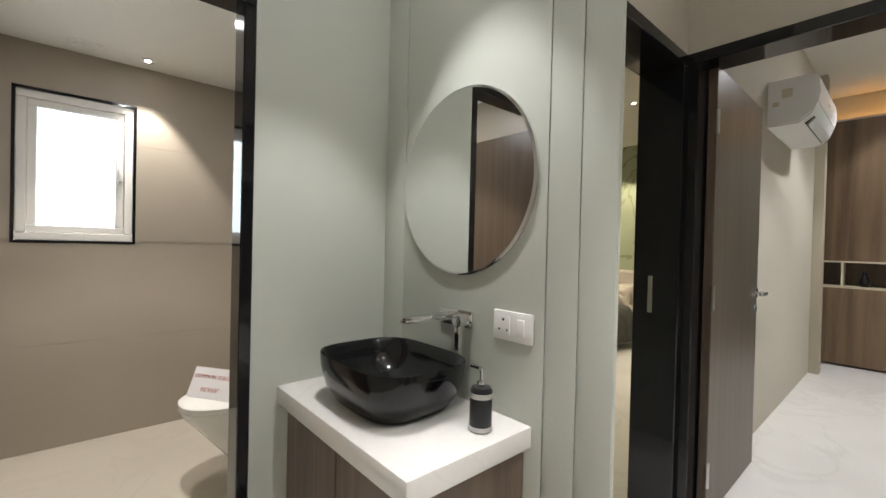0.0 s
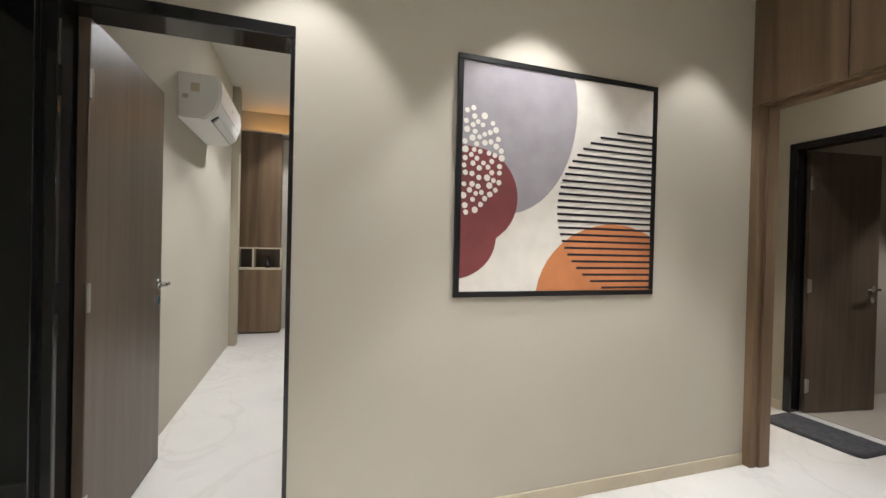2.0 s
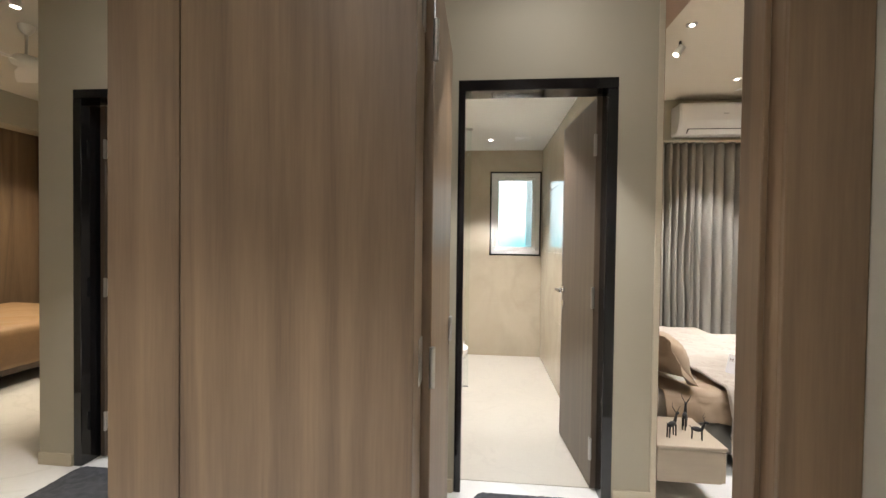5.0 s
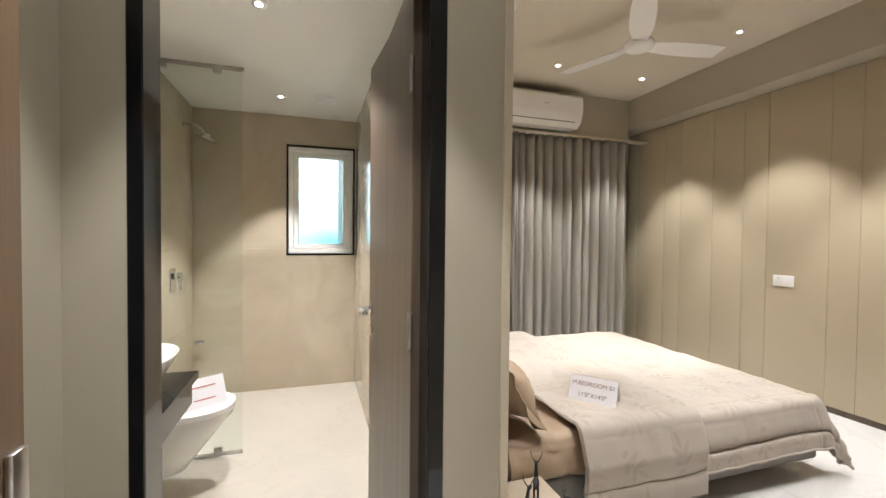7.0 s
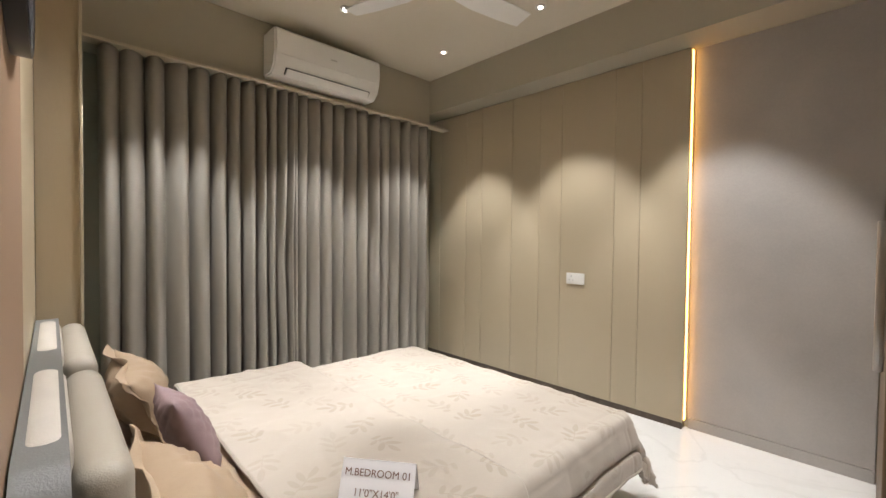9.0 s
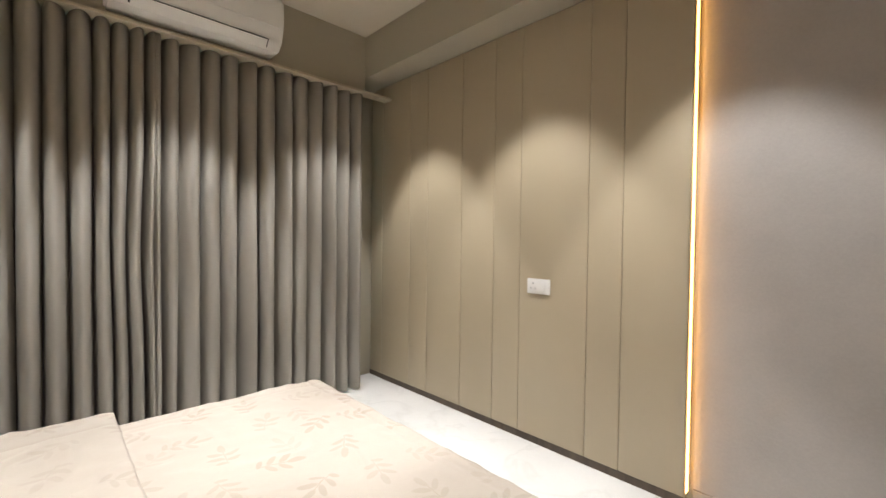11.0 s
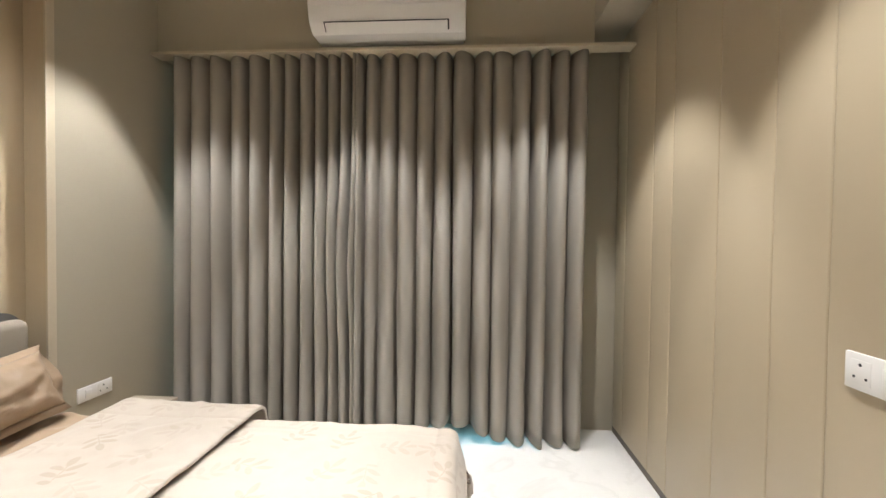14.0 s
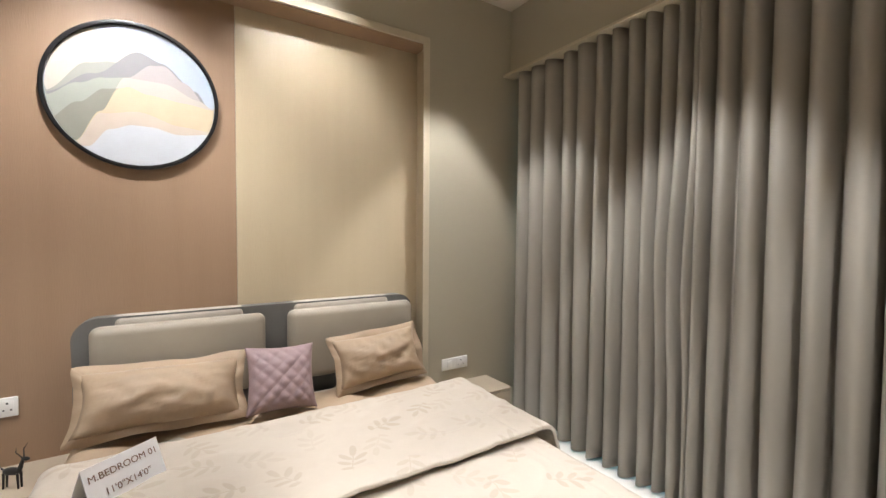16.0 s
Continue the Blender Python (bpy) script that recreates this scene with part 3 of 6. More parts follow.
def tent_sign(x, y, z, turn, w, h, lines, ink, label, lean=25, bars=()):
    """A folded white card that stands as a tent, printed on both sides."""
    ob = thing("tent_sign", x, y, z, label, "sign")
    run = h * math.sin(radians(lean))
    up = h * math.cos(radians(lean))
    base = pose(x, y, z, 0, 0, turn)
    bm = bmesh.new()
    for s in (1, -1):
        q = [(-w / 2, s * run, 0), (w / 2, s * run, 0), (w / 2, 0, up), (-w / 2, 0, up)]
        n = Vector((0, s * up, run)).normalized() * 0.0015
        a = [bm.verts.new(base @ Vector(p)) for p in q]
        b = [bm.verts.new(base @ (Vector(p) - n)) for p in q]
        bm.faces.new(a), bm.faces.new(b[::-1])
        for i in range(4):
            bm.faces.new((a[i], b[i], b[(i + 1) % 4], a[(i + 1) % 4]))
    part("card", bm, CARD, ob)
    for s in (1, -1):
        tilt = base @ Matrix.Translation((0, s * run * 0.5, up * 0.5)) @ Matrix.Rotation(0 if s < 0 else math.pi, 4, "Z") @ Matrix.Rotation(radians(90 - lean), 4, "X")
        for k, (bw, bh) in enumerate(bars):
            bm = box_bm(-bw / 2, bw / 2, -bh / 2, bh / 2, 0.0, 0.0004)
            bm.transform(tilt @ Matrix.Translation((0, h * (0.2 - 0.42 * k), 0.0022)))
            part("print_bar", bm, ink, ob, "red line of print")
        for k, (words, size) in enumerate(lines):
            text_part(words, size, tilt @ Matrix.Translation((0, h * (0.2 - 0.42 * k), 0.002)), ink, ob)
    return ob


def socket_plate(origin, normal, w, h, label, rocker_right=True):
    """A white modular switch plate on a wall of normal +x or -x; origin is its middle."""
    x, y, z = origin
    s = normal
    ob = thing("socket_plate", x, y, z, label, "socket")
    part("plate", box_bm(x, x + s * 0.010, y - w / 2, y + w / 2, z - h / 2, z + h / 2, 0.004), WHITE, ob)
    side = 1 if rocker_right else -1
    side *= s
    ry = y + side * w * 0.22
    part("rocker", box_bm(x + s * 0.009, x + s * 0.014, ry - w * 0.09, ry + w * 0.09, z - h * 0.28, z + h * 0.28, 0.002), WHITE, ob)
    cy = y - side * w * 0.22
    outlet = part("outlet", box_bm(x + s * 0.0095, x + s * 0.0115, cy - w * 0.17, cy + w * 0.17, z - h * 0.32, z + h * 0.32, 0.001), WHITE, ob)
    for dy, dz, r in ((0, 0.2, 0.0042), (-0.1, -0.14, 0.0035), (0.1, -0.14, 0.0035)):
        part("hole", tube_bm((x + s * 0.0112, cy + dy * w, z + dz * h), (x + s * 0.0122, cy + dy * w, z + dz * h), r, n=10), BLACK, outlet)
    return ob


def split_ac(x0, x1, y0, y1, z0, z1, face, label, axis="y"):
    """A wall air conditioner: rounded body, front panel seam, louvre and vent slot. face: the way its front looks on that axis."""
    ob = thing("air_conditioner", (x0 + x1) / 2, (y0 + y1) / 2, z0, label, "air conditioner")
    bm = bmesh.new()
    d = (y1 - y0) if axis == "y" else (x1 - x0)
    L = (x1 - x0) if axis == "y" else (y1 - y0)
    H = z1 - z0
    prof = [(0, 0), (0.62 * d, 0.0), (0.86 * d, 0.16 * H), (0.97 * d, 0.42 * H), (1.0 * d, 0.62 * H), (0.97 * d, 0.92 * H), (0.90 * d, 0.985 * H), (0.82 * d, H), (0, H)]

    def place(u, out, h):
        if axis == "y":
            return (x0 + u, (y1 - out) if face < 0 else (y0 + out), z0 + h)
        return ((x1 - out) if face < 0 else (x0 + out), y0 + u, z0 + h)

    def ribbon(p, u0, u1, flat=True):
        b = bmesh.new()
        A = [b.verts.new(place(u0, *q)) for q in p]
        B = [b.verts.new(place(u1, *q)) for q in p]
        n = len(p)
        for i in range(n):
            b.faces.new((A[i], A[(i + 1) % n], B[(i + 1) % n], B[i]))
        b.faces.new(A[::-1]), b.faces.new(B)
        return b

    body = ribbon(prof, 0, L)
    rim = [e for e in body.edges if len([v for v in e.verts]) == 2 and abs((e.verts[0].co - e.verts[1].co).length - L) > 0.01]
    bmesh.ops.bevel(body, geom=rim, offset=0.012, segments=2, affect="EDGES")
    part("body", body, WHITE, ob, "white plastic body")
    part("front_panel", ribbon([(0.975 * d, 0.40 * H), (1.012 * d, 0.62 * H), (0.985 * d, 0.90 * H), (0.96 * d, 0.90 * H), (0.99 * d, 0.62 * H), (0.95 * d, 0.40 * H)], 0.02, L - 0.02), WHITE, ob)
    part("outlet_slot", ribbon([(0.70 * d, 0.04 * H), (0.87 * d, 0.155 * H), (0.885 * d, 0.15 * H), (0.72 * d, 0.02 * H)], L * 0.1, L * 0.9), BLACK, ob, "dark air outlet slot")
    part("louvre", ribbon([(0.74 * d, 0.035 * H), (0.86 * d, 0.125 * H), (0.90 * d, 0.125 * H), (0.76 * d, -0.005 * H)], L * 0.11, L * 0.89), WHITE, ob, "white louvre")
    part("badge", ribbon([(1.0 * d, 0.60 * H), (1.02 * d, 0.60 * H), (1.02 * d, 0.63 * H), (1.0 * d, 0.63 * H)], L * 0.48, L * 0.54), STEEL, ob, "small grey badge")
    return ob


def ceiling_fan(x, y, z, top, radius, angles, label):
    ob = thing("ceiling_fan", x, y, z, label, "ceiling fan")
    hub = lathe_bm([(0.02, 0.05), (0.075, 0.045), (0.098, 0.02), (0.102, 0.0), (0.09, -0.022), (0.055, -0.036), (0.01, -0.04)][::-1], 36)
    bmesh.ops.translate(hub, verts=hub.verts, vec=(x, y, z))
    part("motor", hub, WHITE, ob)
    part("rod", tube_bm((x, y, z + 0.04), (x, y, top - 0.04), 0.011), WHITE, ob)
    can = lathe_bm([(0.022, -0.075), (0.05, -0.03), (0.055, 0.0)], 28)
    bmesh.ops.translate(can, verts=can.verts, vec=(x, y, top))
    part("canopy", can, WHITE, ob)
    for a in angles:
        bm = bmesh.new()
        rows = []
        for i in range(13):
            f = i / 12
            r = 0.085 + (radius - 0.085) * f
            w = 0.045 + 0.03 * min(1, f * 3) - 0.012 * max(0, (f - 0.75) * 4)
            tilt = 0.012
            rows.append([bm.verts.new((r, -w, tilt - 0.003)), bm.verts.new((r, w, -tilt - 0.003)), bm.verts.new((r, w, -tilt + 0.002)), bm.verts.new((r, -w, tilt + 0.002))])
        for p, q in zip(rows, rows[1:]):
            for i in range(4):
                bm.faces.new((p[i], p[(i + 1) % 4], q[(i + 1) % 4], q[i]))
        bm.faces.new(rows[0][::-1]), bm.faces.new(rows[-1])
        bm.transform(pose(x, y, z, 0, 0, a))
        blade = part("blade", bm, WHITE, ob)
        bm = box_bm(0.07, 0.17, -0.018, 0.018, 0.0145, 0.0185, 0.0015, 1)
        bm.transform(pose(x, y, z, 0, 0, a))
        part("bracket", bm, WHITE, blade)
    return ob


def curtain(name, x0, x1, y, z0, z1, wide, amp, material, label, lift=None, seed=0, gather=None):
    """A ripple-fold drape: broad rounded ridges, narrow deep valleys, a loose hem; wide gives the folds' relative widths."""
    rnd = random.Random(seed)
    per, nz, folds = 18, 26, len(wide)
    wide = [w * rnd.uniform(0.86, 1.14) for w in wide]
    edge = [0.0]
    for w in wide:
        edge.append(edge[-1] + w / sum(wide))
    ridge = [rnd.uniform(0.75, 1.2) for _ in range(folds)]
    valley = [rnd.uniform(0.5, 1.25) for _ in range(folds + 1)]
    skew = [rnd.uniform(-0.45, 0.45) for _ in range(folds)]
    lean = [rnd.uniform(-0.4, 0.4) for _ in range(folds + 1)]
    bm = bmesh.new()
    front = []
    for k in range(nz + 1):
        v = k / nz
        open_ = 0.80 + 0.28 * (1 - v) ** 1.3
        row = []
        for i in range(folds * per + 1):
            j = min(i // per, folds - 1)
            t = i / per - j
            span = edge[j + 1] - edge[j]
            low = lean[j] * (1 - t) + lean[j + 1] * t
            arc = math.sin(math.pi * t ** (2 ** skew[j]))
            deep = valley[j] * (1 - t) + valley[j + 1] * t
            u = edge[j] + span * (t - 0.08 * math.sin(2 * math.pi * t))
            yy = y - amp * open_ * (ridge[j] * (2 * max(0.0, arc) ** 1.05 - 1) - 0.9 * (deep - 1) * (1 - arc))
            yy += (0.012 * noise.noise((u * 9, v * 2.4, seed)) + 0.005 * noise.noise((u * 31, v * 4, seed + 2))) * (1.15 - v)
            xx = x0 + (x1 - x0) * (u + low * (1 - v) * 0.30 / folds) + 0.014 * noise.noise((u * 12, v * 1.8, seed + 5)) * (1 - v)
            if gather:
                g = math.exp(-((xx - gather[0]) / 0.15) ** 2) * math.exp(-((v - 0.48) / 0.20) ** 2)
                xx += gather[1] * g
                yy -= 0.02 * g * (0.6 + noise.noise((u * 22, v * 5, seed)))
            zz = z0 + (lift(xx) if lift else 0) * (1 - v) ** 4 + (z1 - z0) * v + (0.012 * noise.noise((u * 20, 1, seed)) if k == 0 else 0)
            row.append(bm.verts.new((xx, yy, zz)))
        front.append(row)
    for a, b in zip(front, front[1:]):
        for i in range(folds * per):
            bm.faces.new((a[i], a[i + 1], b[i + 1], b[i]))
    ob = thing(name, (x0 + x1) / 2, y, z0, label, "curtain", "long pleated curtains")
    p = part("drape", bm, material, ob, smooth=180)
    mod = p.modifiers.new("thickness", "SOLIDIFY")
    mod.thickness = 0.003
    return ob


def pillow_bm(w, h, d, flange=0.0, nx=26, ny=20, seed=0, quilt=0.0):
    """A stuffed cushion lying in the xz plane, thick along y."""
    bm = bmesh.new()
    sides = []
    for s in (1, -1):
        rows = []
        for k in range(ny + 1):
            row = []
            for i in range(nx + 1):
                u, v = 2 * i / nx - 1, 2 * k / ny - 1
                e = max(0.0, (1 - abs(u) ** 2.3)) * max(0.0, (1 - abs(v) ** 2.3))
                pinch = 1 - 0.10 * (1 - v * v) * (abs(u) ** 4)
                pinchv = 1 - 0.09 * (1 - u * u) * (abs(v) ** 4)
                t = d / 2 * (e ** 0.72)
                t += e * (0.010 if quilt else 0.024) * noise.noise((u * 2.2 + seed, v * 2.2, s * 3.1)) + (0 if quilt else e ** 0.5 * 0.034 * (0.45 - abs(noise.noise((u * 3.4 + v * 2 + seed, v * 2.2 - u, s * 2.0)))) + e * 0.010 * noise.noise((u * 9 + seed, v * 5, s)))
                if quilt:
                    q1, q2 = (u + v) * 5.0, (u - v) * 5.0
                    t += quilt * (abs(math.sin(q1 * math.pi / 2)) * abs(math.sin(q2 * math.pi / 2))) ** 0.5 * min(1, e * 3)
                row.append(bm.verts.new((u * w / 2 * pinch, s * t, v * h / 2 * pinchv)))
            rows.append(row)
        sides.append(rows)
        for a, b in zip(rows, rows[1:]):
            for i in range(nx):
                bm.faces.new((a[i], a[i + 1], b[i + 1], b[i]))
    bmesh.ops.remove_doubles(bm, verts=bm.verts, dist=0.0008)
    return bm


def flange_bm(w, h, f, seed=0):
    """A floppy fabric border round a pillow."""
    bm = bmesh.new()
    inner, outer, n = [], [], 26
    pts = []
    for i in range(4 * n):
        t = i / n
        k, s = int(t), t - int(t)
        c = [(-1, -1), (1, -1), (1, 1), (-1, 1), (-1, -1)]
        pts.append((c[k][0] + (c[k + 1][0] - c[k][0]) * s, c[k][1] + (c[k + 1][1] - c[k][1]) * s))
    for i, (u, v) in enumerate(pts):
        wob = 0.06 * noise.noise((u * 2.2 + seed, v * 2.2, 0.4)) + 0.006 * noise.noise((u * 6, v * 6, seed))
        pu, pv = 1 - 0.10 * (1 - v * v) * abs(u) ** 4, 1 - 0.09 * (1 - u * u) * abs(v) ** 4
        round_ = 1 - 0.05 * (abs(u) * abs(v)) ** 6
        u, v = u * pu * round_, v * pv * round_
        inner.append((bm.verts.new((u * (w / 2 - 0.02), 0.004, v * (h / 2 - 0.02))), bm.verts.new((u * (w / 2 - 0.02), -0.004, v * (h / 2 - 0.02)))))
        outer.append((bm.verts.new((u * (w / 2 + f), wob + 0.002, v * (h / 2 + f))), bm.verts.new((u * (w / 2 + f), wob - 0.002, v * (h / 2 + f)))))
    m = len(pts)
    for i in range(m):
        j = (i + 1) % m
        bm.faces.new((inner[i][0], inner[j][0], outer[j][0], outer[i][0]))
        bm.faces.new((inner[i][1], outer[i][1], outer[j][1], inner[j][1]))
        bm.faces.new((outer[i][0], outer[j][0], outer[j][1], outer[i][1]))
    return bm

# ---- passage: linings, panels, partition ----
for y0, y1 in ((-0.78, -0.6425), (-0.640, 0.0275), (0.030, 0.1275), (0.130, 0.228)):
    part("panel", box_bm(1.040, 1.047, y0, y1, 0, 2.72, 0.003, 2), PAINT_GREEN, bpy.data.objects["wall_mirror" if y0 < 0.025 else "wall_pilaster"])

door_lining("door_frame_guest", "x", -0.153, 0.004, 0.02, 0.827, 2.1, "polished black granite door lining", 0.05, 0.018, 0.05)
lin = door_lining("door_frame_green", "y", -0.173, 0.024, 0.004, 0.9, 2.1, "polished black granite door lining", 0.035, 0.035, 0.05)
part("strike_plate", box_bm(0.0385, 0.0405, -0.105, -0.085, 0.94, 1.11, 0.0008, 1), STEEL, lin, "steel strike plate")
door_lining("door_frame_toilet", "y", -0.876, -0.776, 1.58, 2.40, 2.06, "polished black granite door lining", 0.04, 0.04, 0.045)
door_lining("door_frame_bath", "y", 4.501, 4.624, 1.626, 2.412, 2.11, "polished black granite door lining", 0.035, 0.05, 0.055)
door_lining("door_frame_second_bath", "y", 4.501, 4.624, -0.52, 0.195, 2.11, "polished black granite door lining", 0.05, 0.015, 0.05)

door_leaf("door_guest", (-0.105, 0.095, 0), 180, 0.83, 2.06, 0.038, DARKWOOD, "open dark brown laminate door with steel lever", 1.0, flip=-1)
door_leaf("door_toilet", (2.352, -0.885, 0), -90, 0.74, 2.0, 0.036, DARKWOOD, "open dark brown laminate toilet door", 1.0, flip=1)
door_leaf("door_bath", (2.352, 4.60, 0), 94.0, 0.63, 2.05, 0.036, DARKWOOD, "open dark brown laminate bathroom door with chrome lever", 0.99, flip=1)
door_leaf("door_second_bath", (-0.44, 4.60, 0), 81, 0.665, 2.05, 0.036, DARKWOOD, "open dark brown laminate bathroom door", 0.98, flip=-1)
door_leaf("door_bedroom", (1.603, 3.50, 0), 90, 0.645, 2.08, 0.036, WALNUT, "open walnut laminate bedroom door", 0.93, flip=-1, lever=False)
door_leaf("door_second_bedroom", (0.818, 3.50, 0), 90, 0.645, 2.08, 0.036, WALNUT, "open walnut laminate bedroom door", 0.93, flip=1, lever=False)

wp = thing("wall_partition", 1.2, 3.345, 0, "walnut laminate partition with two bedroom doorways", "partition", kind="structure")
part("core", wall_bm("y", 3.357, 3.482, 0.0, 2.57, 0, 2.72, [(0.05, 0.823, 0, 2.1), (1.597, 2.40, 0, 2.1)]), WALNUT, wp)
G = 0.0015
for x0, x1, z0, z1 in ((0.82, 1.015, 0.0, 2.105), (1.015, 1.60, 0.0, 2.105), (0.0, 0.455, 2.105, 2.72), (0.455, 0.82, 2.105, 2.72), (0.82, 1.015, 2.105, 2.72), (1.015, 1.60, 2.105, 2.72),
                       (1.60, 2.08, 2.105, 2.72), (2.08, 2.57, 2.105, 2.72), (0.0, 0.052, 0.0, 2.105), (2.398, 2.57, 0.0, 2.105)):
    part("panel", box_bm(x0 + G, x1 - G, 3.343, 3.3565, z0 + G, z1 - G, 0.0015, 1), WALNUT, wp)
for x in (0.050, 2.400):
    s = 1 if x < 1 else -1
    part("door_stop", box_bm(x, x + s * 0.014, 3.40, 3.482, 0, 2.1, 0.002, 1), WALNUT, wp)
for x0, x1 in ((0.064, 0.823), (1.597, 2.386)):
    part("door_stop", box_bm(x0, x1, 3.40, 3.482, 2.082, 2.1, 0.002, 1), WALNUT, wp)
for x, s in ((1.5975, 1), (0.8225, -1)):
    for z in (0.25, 0.98, 1.90):
        part("hinge_plate", box_bm(x, x + s * 0.003, 3.43, 3.478, z - 0.06, z + 0.06, 0.001, 1), STEEL, wp, "steel hinge plate")
for x0, x1 in ((0.66, 0.805), (1.65, 1.86)):
    part("closer_arm", box_bm(x0, x1, 3.352, 3.366, 2.070, 2.0795, 0.002, 1), STEEL, wp, "steel closer arm under the door head")
for x0, x1 in ((1.62, 2.38), (0.09, 0.80)):
    part("soffit_trim", box_bm(x0, x1, 3.4835, 3.4955, 2.095, 2.12, 0.002, 1), TRIM_CREAM, wp)

for x0, x1, y0, y1 in ((0.0, 0.010, 0.83, 3.34), (-0.733, -0.525, 4.493, 4.5045), (0.20, 1.5, 4.493, 4.5045), (1.5, 1.62, 4.493, 4.5045), (2.416, 2.62, 4.493, 4.5045)):
    structure("baseboard", box_bm(x0, x1, y0, y1, 0, 0.07, 0.002, 1), TRIM_CREAM, "low cream skirting board", "skirting")

# ---- passage: abstract painting ----
def flat(points, x, y0, y1, z0, z1, thick=0.0006):
    """A painted shape on the wall plane, from (u, v) on the unit square; v runs down, and the edge of the square cuts it."""
    bm = bmesh.new()
    a = [bm.verts.new((x, y0 + (y1 - y0) * min(1, max(0, u)), z1 - (z1 - z0) * min(1, max(0, v)))) for u, v in points]
    f = bm.faces.new(a)
    r = bmesh.ops.extrude_face_region(bm, geom=[f])
    bmesh.ops.translate(bm, verts=[v for v in r["geom"] if isinstance(v, bmesh.types.BMVert)], vec=(-thick if x > 1 else thick, 0, 0))
    bmesh.ops.remove_doubles(bm, verts=bm.verts, dist=1e-6)
    return bm


def oval(cu, cv, ru, rv, n=48, a0=0, a1=360):
    return [(cu + ru * math.cos(radians(a0 + (a1 - a0) * i / n)), cv + rv * math.sin(radians(a0 + (a1 - a0) * i / n))) for i in range(n)]


art = thing("abstract_painting", 0.02, 2.07, 1.0, "square abstract print with black frame hanging on wall", "painting")
Y0, Y1, Z0, Z1 = 1.510, 2.632, 1.014, 2.108
for a in ((Y0, Y1, Z1 - 0.026, Z1), (Y0, Y1, Z0, Z0 + 0.026), (Y0, Y0 + 0.026, Z0 + 0.026, Z1 - 0.026), (Y1 - 0.026, Y1, Z0 + 0.026, Z1 - 0.026)):
    part("frame", box_bm(0.002, 0.019, *a, 0.002, 1), BLACK, art, "black frame bar")
C0, C1, D0, D1 = Y0 + 0.026, Y1 - 0.026, Z0 + 0.026, Z1 - 0.026
part("canvas", box_bm(0.003, 0.012, C0, C1, D0, D1), ART_CREAM, art)
part("lilac_shape", flat(oval(0.20, 0.155, 0.362, 0.50), 0.0124, C0, C1, D0, D1), ART_LILAC, art, "lilac grey oval")
lobes = [(0.0, 0.365)] + [(0.05 + 0.215 * math.cos(radians(a)), 0.585 + 0.215 * math.sin(radians(a))) for a in range(-80, 46, 6)] + [(-0.035 + 0.20 * math.cos(radians(a)), 0.76 + 0.185 * math.sin(radians(a))) for a in range(2, 90, 6)] + [(0.0, 0.955)]
part("maroon_shape", flat(lobes, 0.0132, C0, C1, D0, D1), ART_MAROON, art, "maroon lobed shape")
rnd = random.Random(4)
dots, tries = [], 0
while len(dots) < 78 and tries < 6000:
    tries += 1
    u, v = rnd.uniform(0.008, 0.2), rnd.uniform(0.19, 0.66)
    r = rnd.uniform(0.0105, 0.0150)
    if ((u - 0.0) / 0.195) ** 2 + ((v - 0.425) / 0.235) ** 2 < 1 and all((u - a) ** 2 + (v - b) ** 2 > (r + c + 0.004) ** 2 for a, b, c in dots):
        dots.append((u, v, r))
for u, v, r in dots:
    part("dot", flat(oval(u, v, r, r, 14), 0.0140, C0, C1, D0, D1), ART_WHITE, art)
part("orange_shape", flat(oval(0.785, 1.045, 0.42, 0.365), 0.0132, C0, C1, D0, D1), ART_ORANGE, art, "burnt orange dome")
v = 0.232
while v < 0.995:
    half = math.sqrt(max(0.0, 0.395 ** 2 - (v - 0.62) ** 2)) if v > 0.21 else 0
    u0 = 0.862 - half
    part("stripe", flat([(u0, v - 0.0052), (1.0, v - 0.0052), (1.0, v + 0.0052), (u0, v + 0.0052)], 0.0140, C0, C1, D0, D1), ART_INK, art)
    v += 0.0315

# ---- passage: vanity ----
van = thing("vanity_cabinet", 1.25, -0.39, 0, "dark brown laminate vanity cabinet under white counter", "cabinet")
part("body", box_bm(1.049, 1.432, -0.776, -0.03, 0.12, 0.655), VANITY_WOOD, van)
for y0, y1 in ((-0.776, -0.405), (-0.401, -0.03)):
    d = part("door", box_bm(1.432, 1.450, y0 + 0.0015, y1 - 0.0015, 0.125, 0.652, 0.002, 1), VANITY_WOOD, van)
part("plinth", box_bm(1.05, 1.40, -0.77, -0.04, 0, 0.12), BLACK, van)
solid("counter_slab", box_bm(1.0475, 1.490, -0.778, -0.005, 0.655, 0.716, 0.003, 2), STONE_WHITE, "thick white stone counter slab on vanity", "counter")
bas = thing("wash_basin", 1.262, -0.405, 0.716, "glossy black squarish vessel basin on white counter", "basin")
prof = [(0.138, 0.0), (0.162, 0.006), (0.194, 0.052), (0.210, 0.112), (0.213, 0.154), (0.2115, 0.1565), (0.208, 0.154), (0.200, 0.112), (0.172, 0.055), (0.12, 0.026), (0.03, 0.020)]
bm = lathe_bm(prof, 72, 0.86, 1.08, 3.6)
bmesh.ops.translate(bm, verts=bm.verts, vec=(1.262, -0.405, 0.7165))
part("bowl", bm, BASIN_BLACK, bas, smooth=60)
part("drain", tube_bm((1.262, -0.405, 0.736), (1.262, -0.405, 0.7405), 0.024), CHROME, bas, "chrome drain")
tap = thing("basin_tap", 1.05, -0.32, 0.99, "chrome wall-mounted basin tap above black basin", "tap")
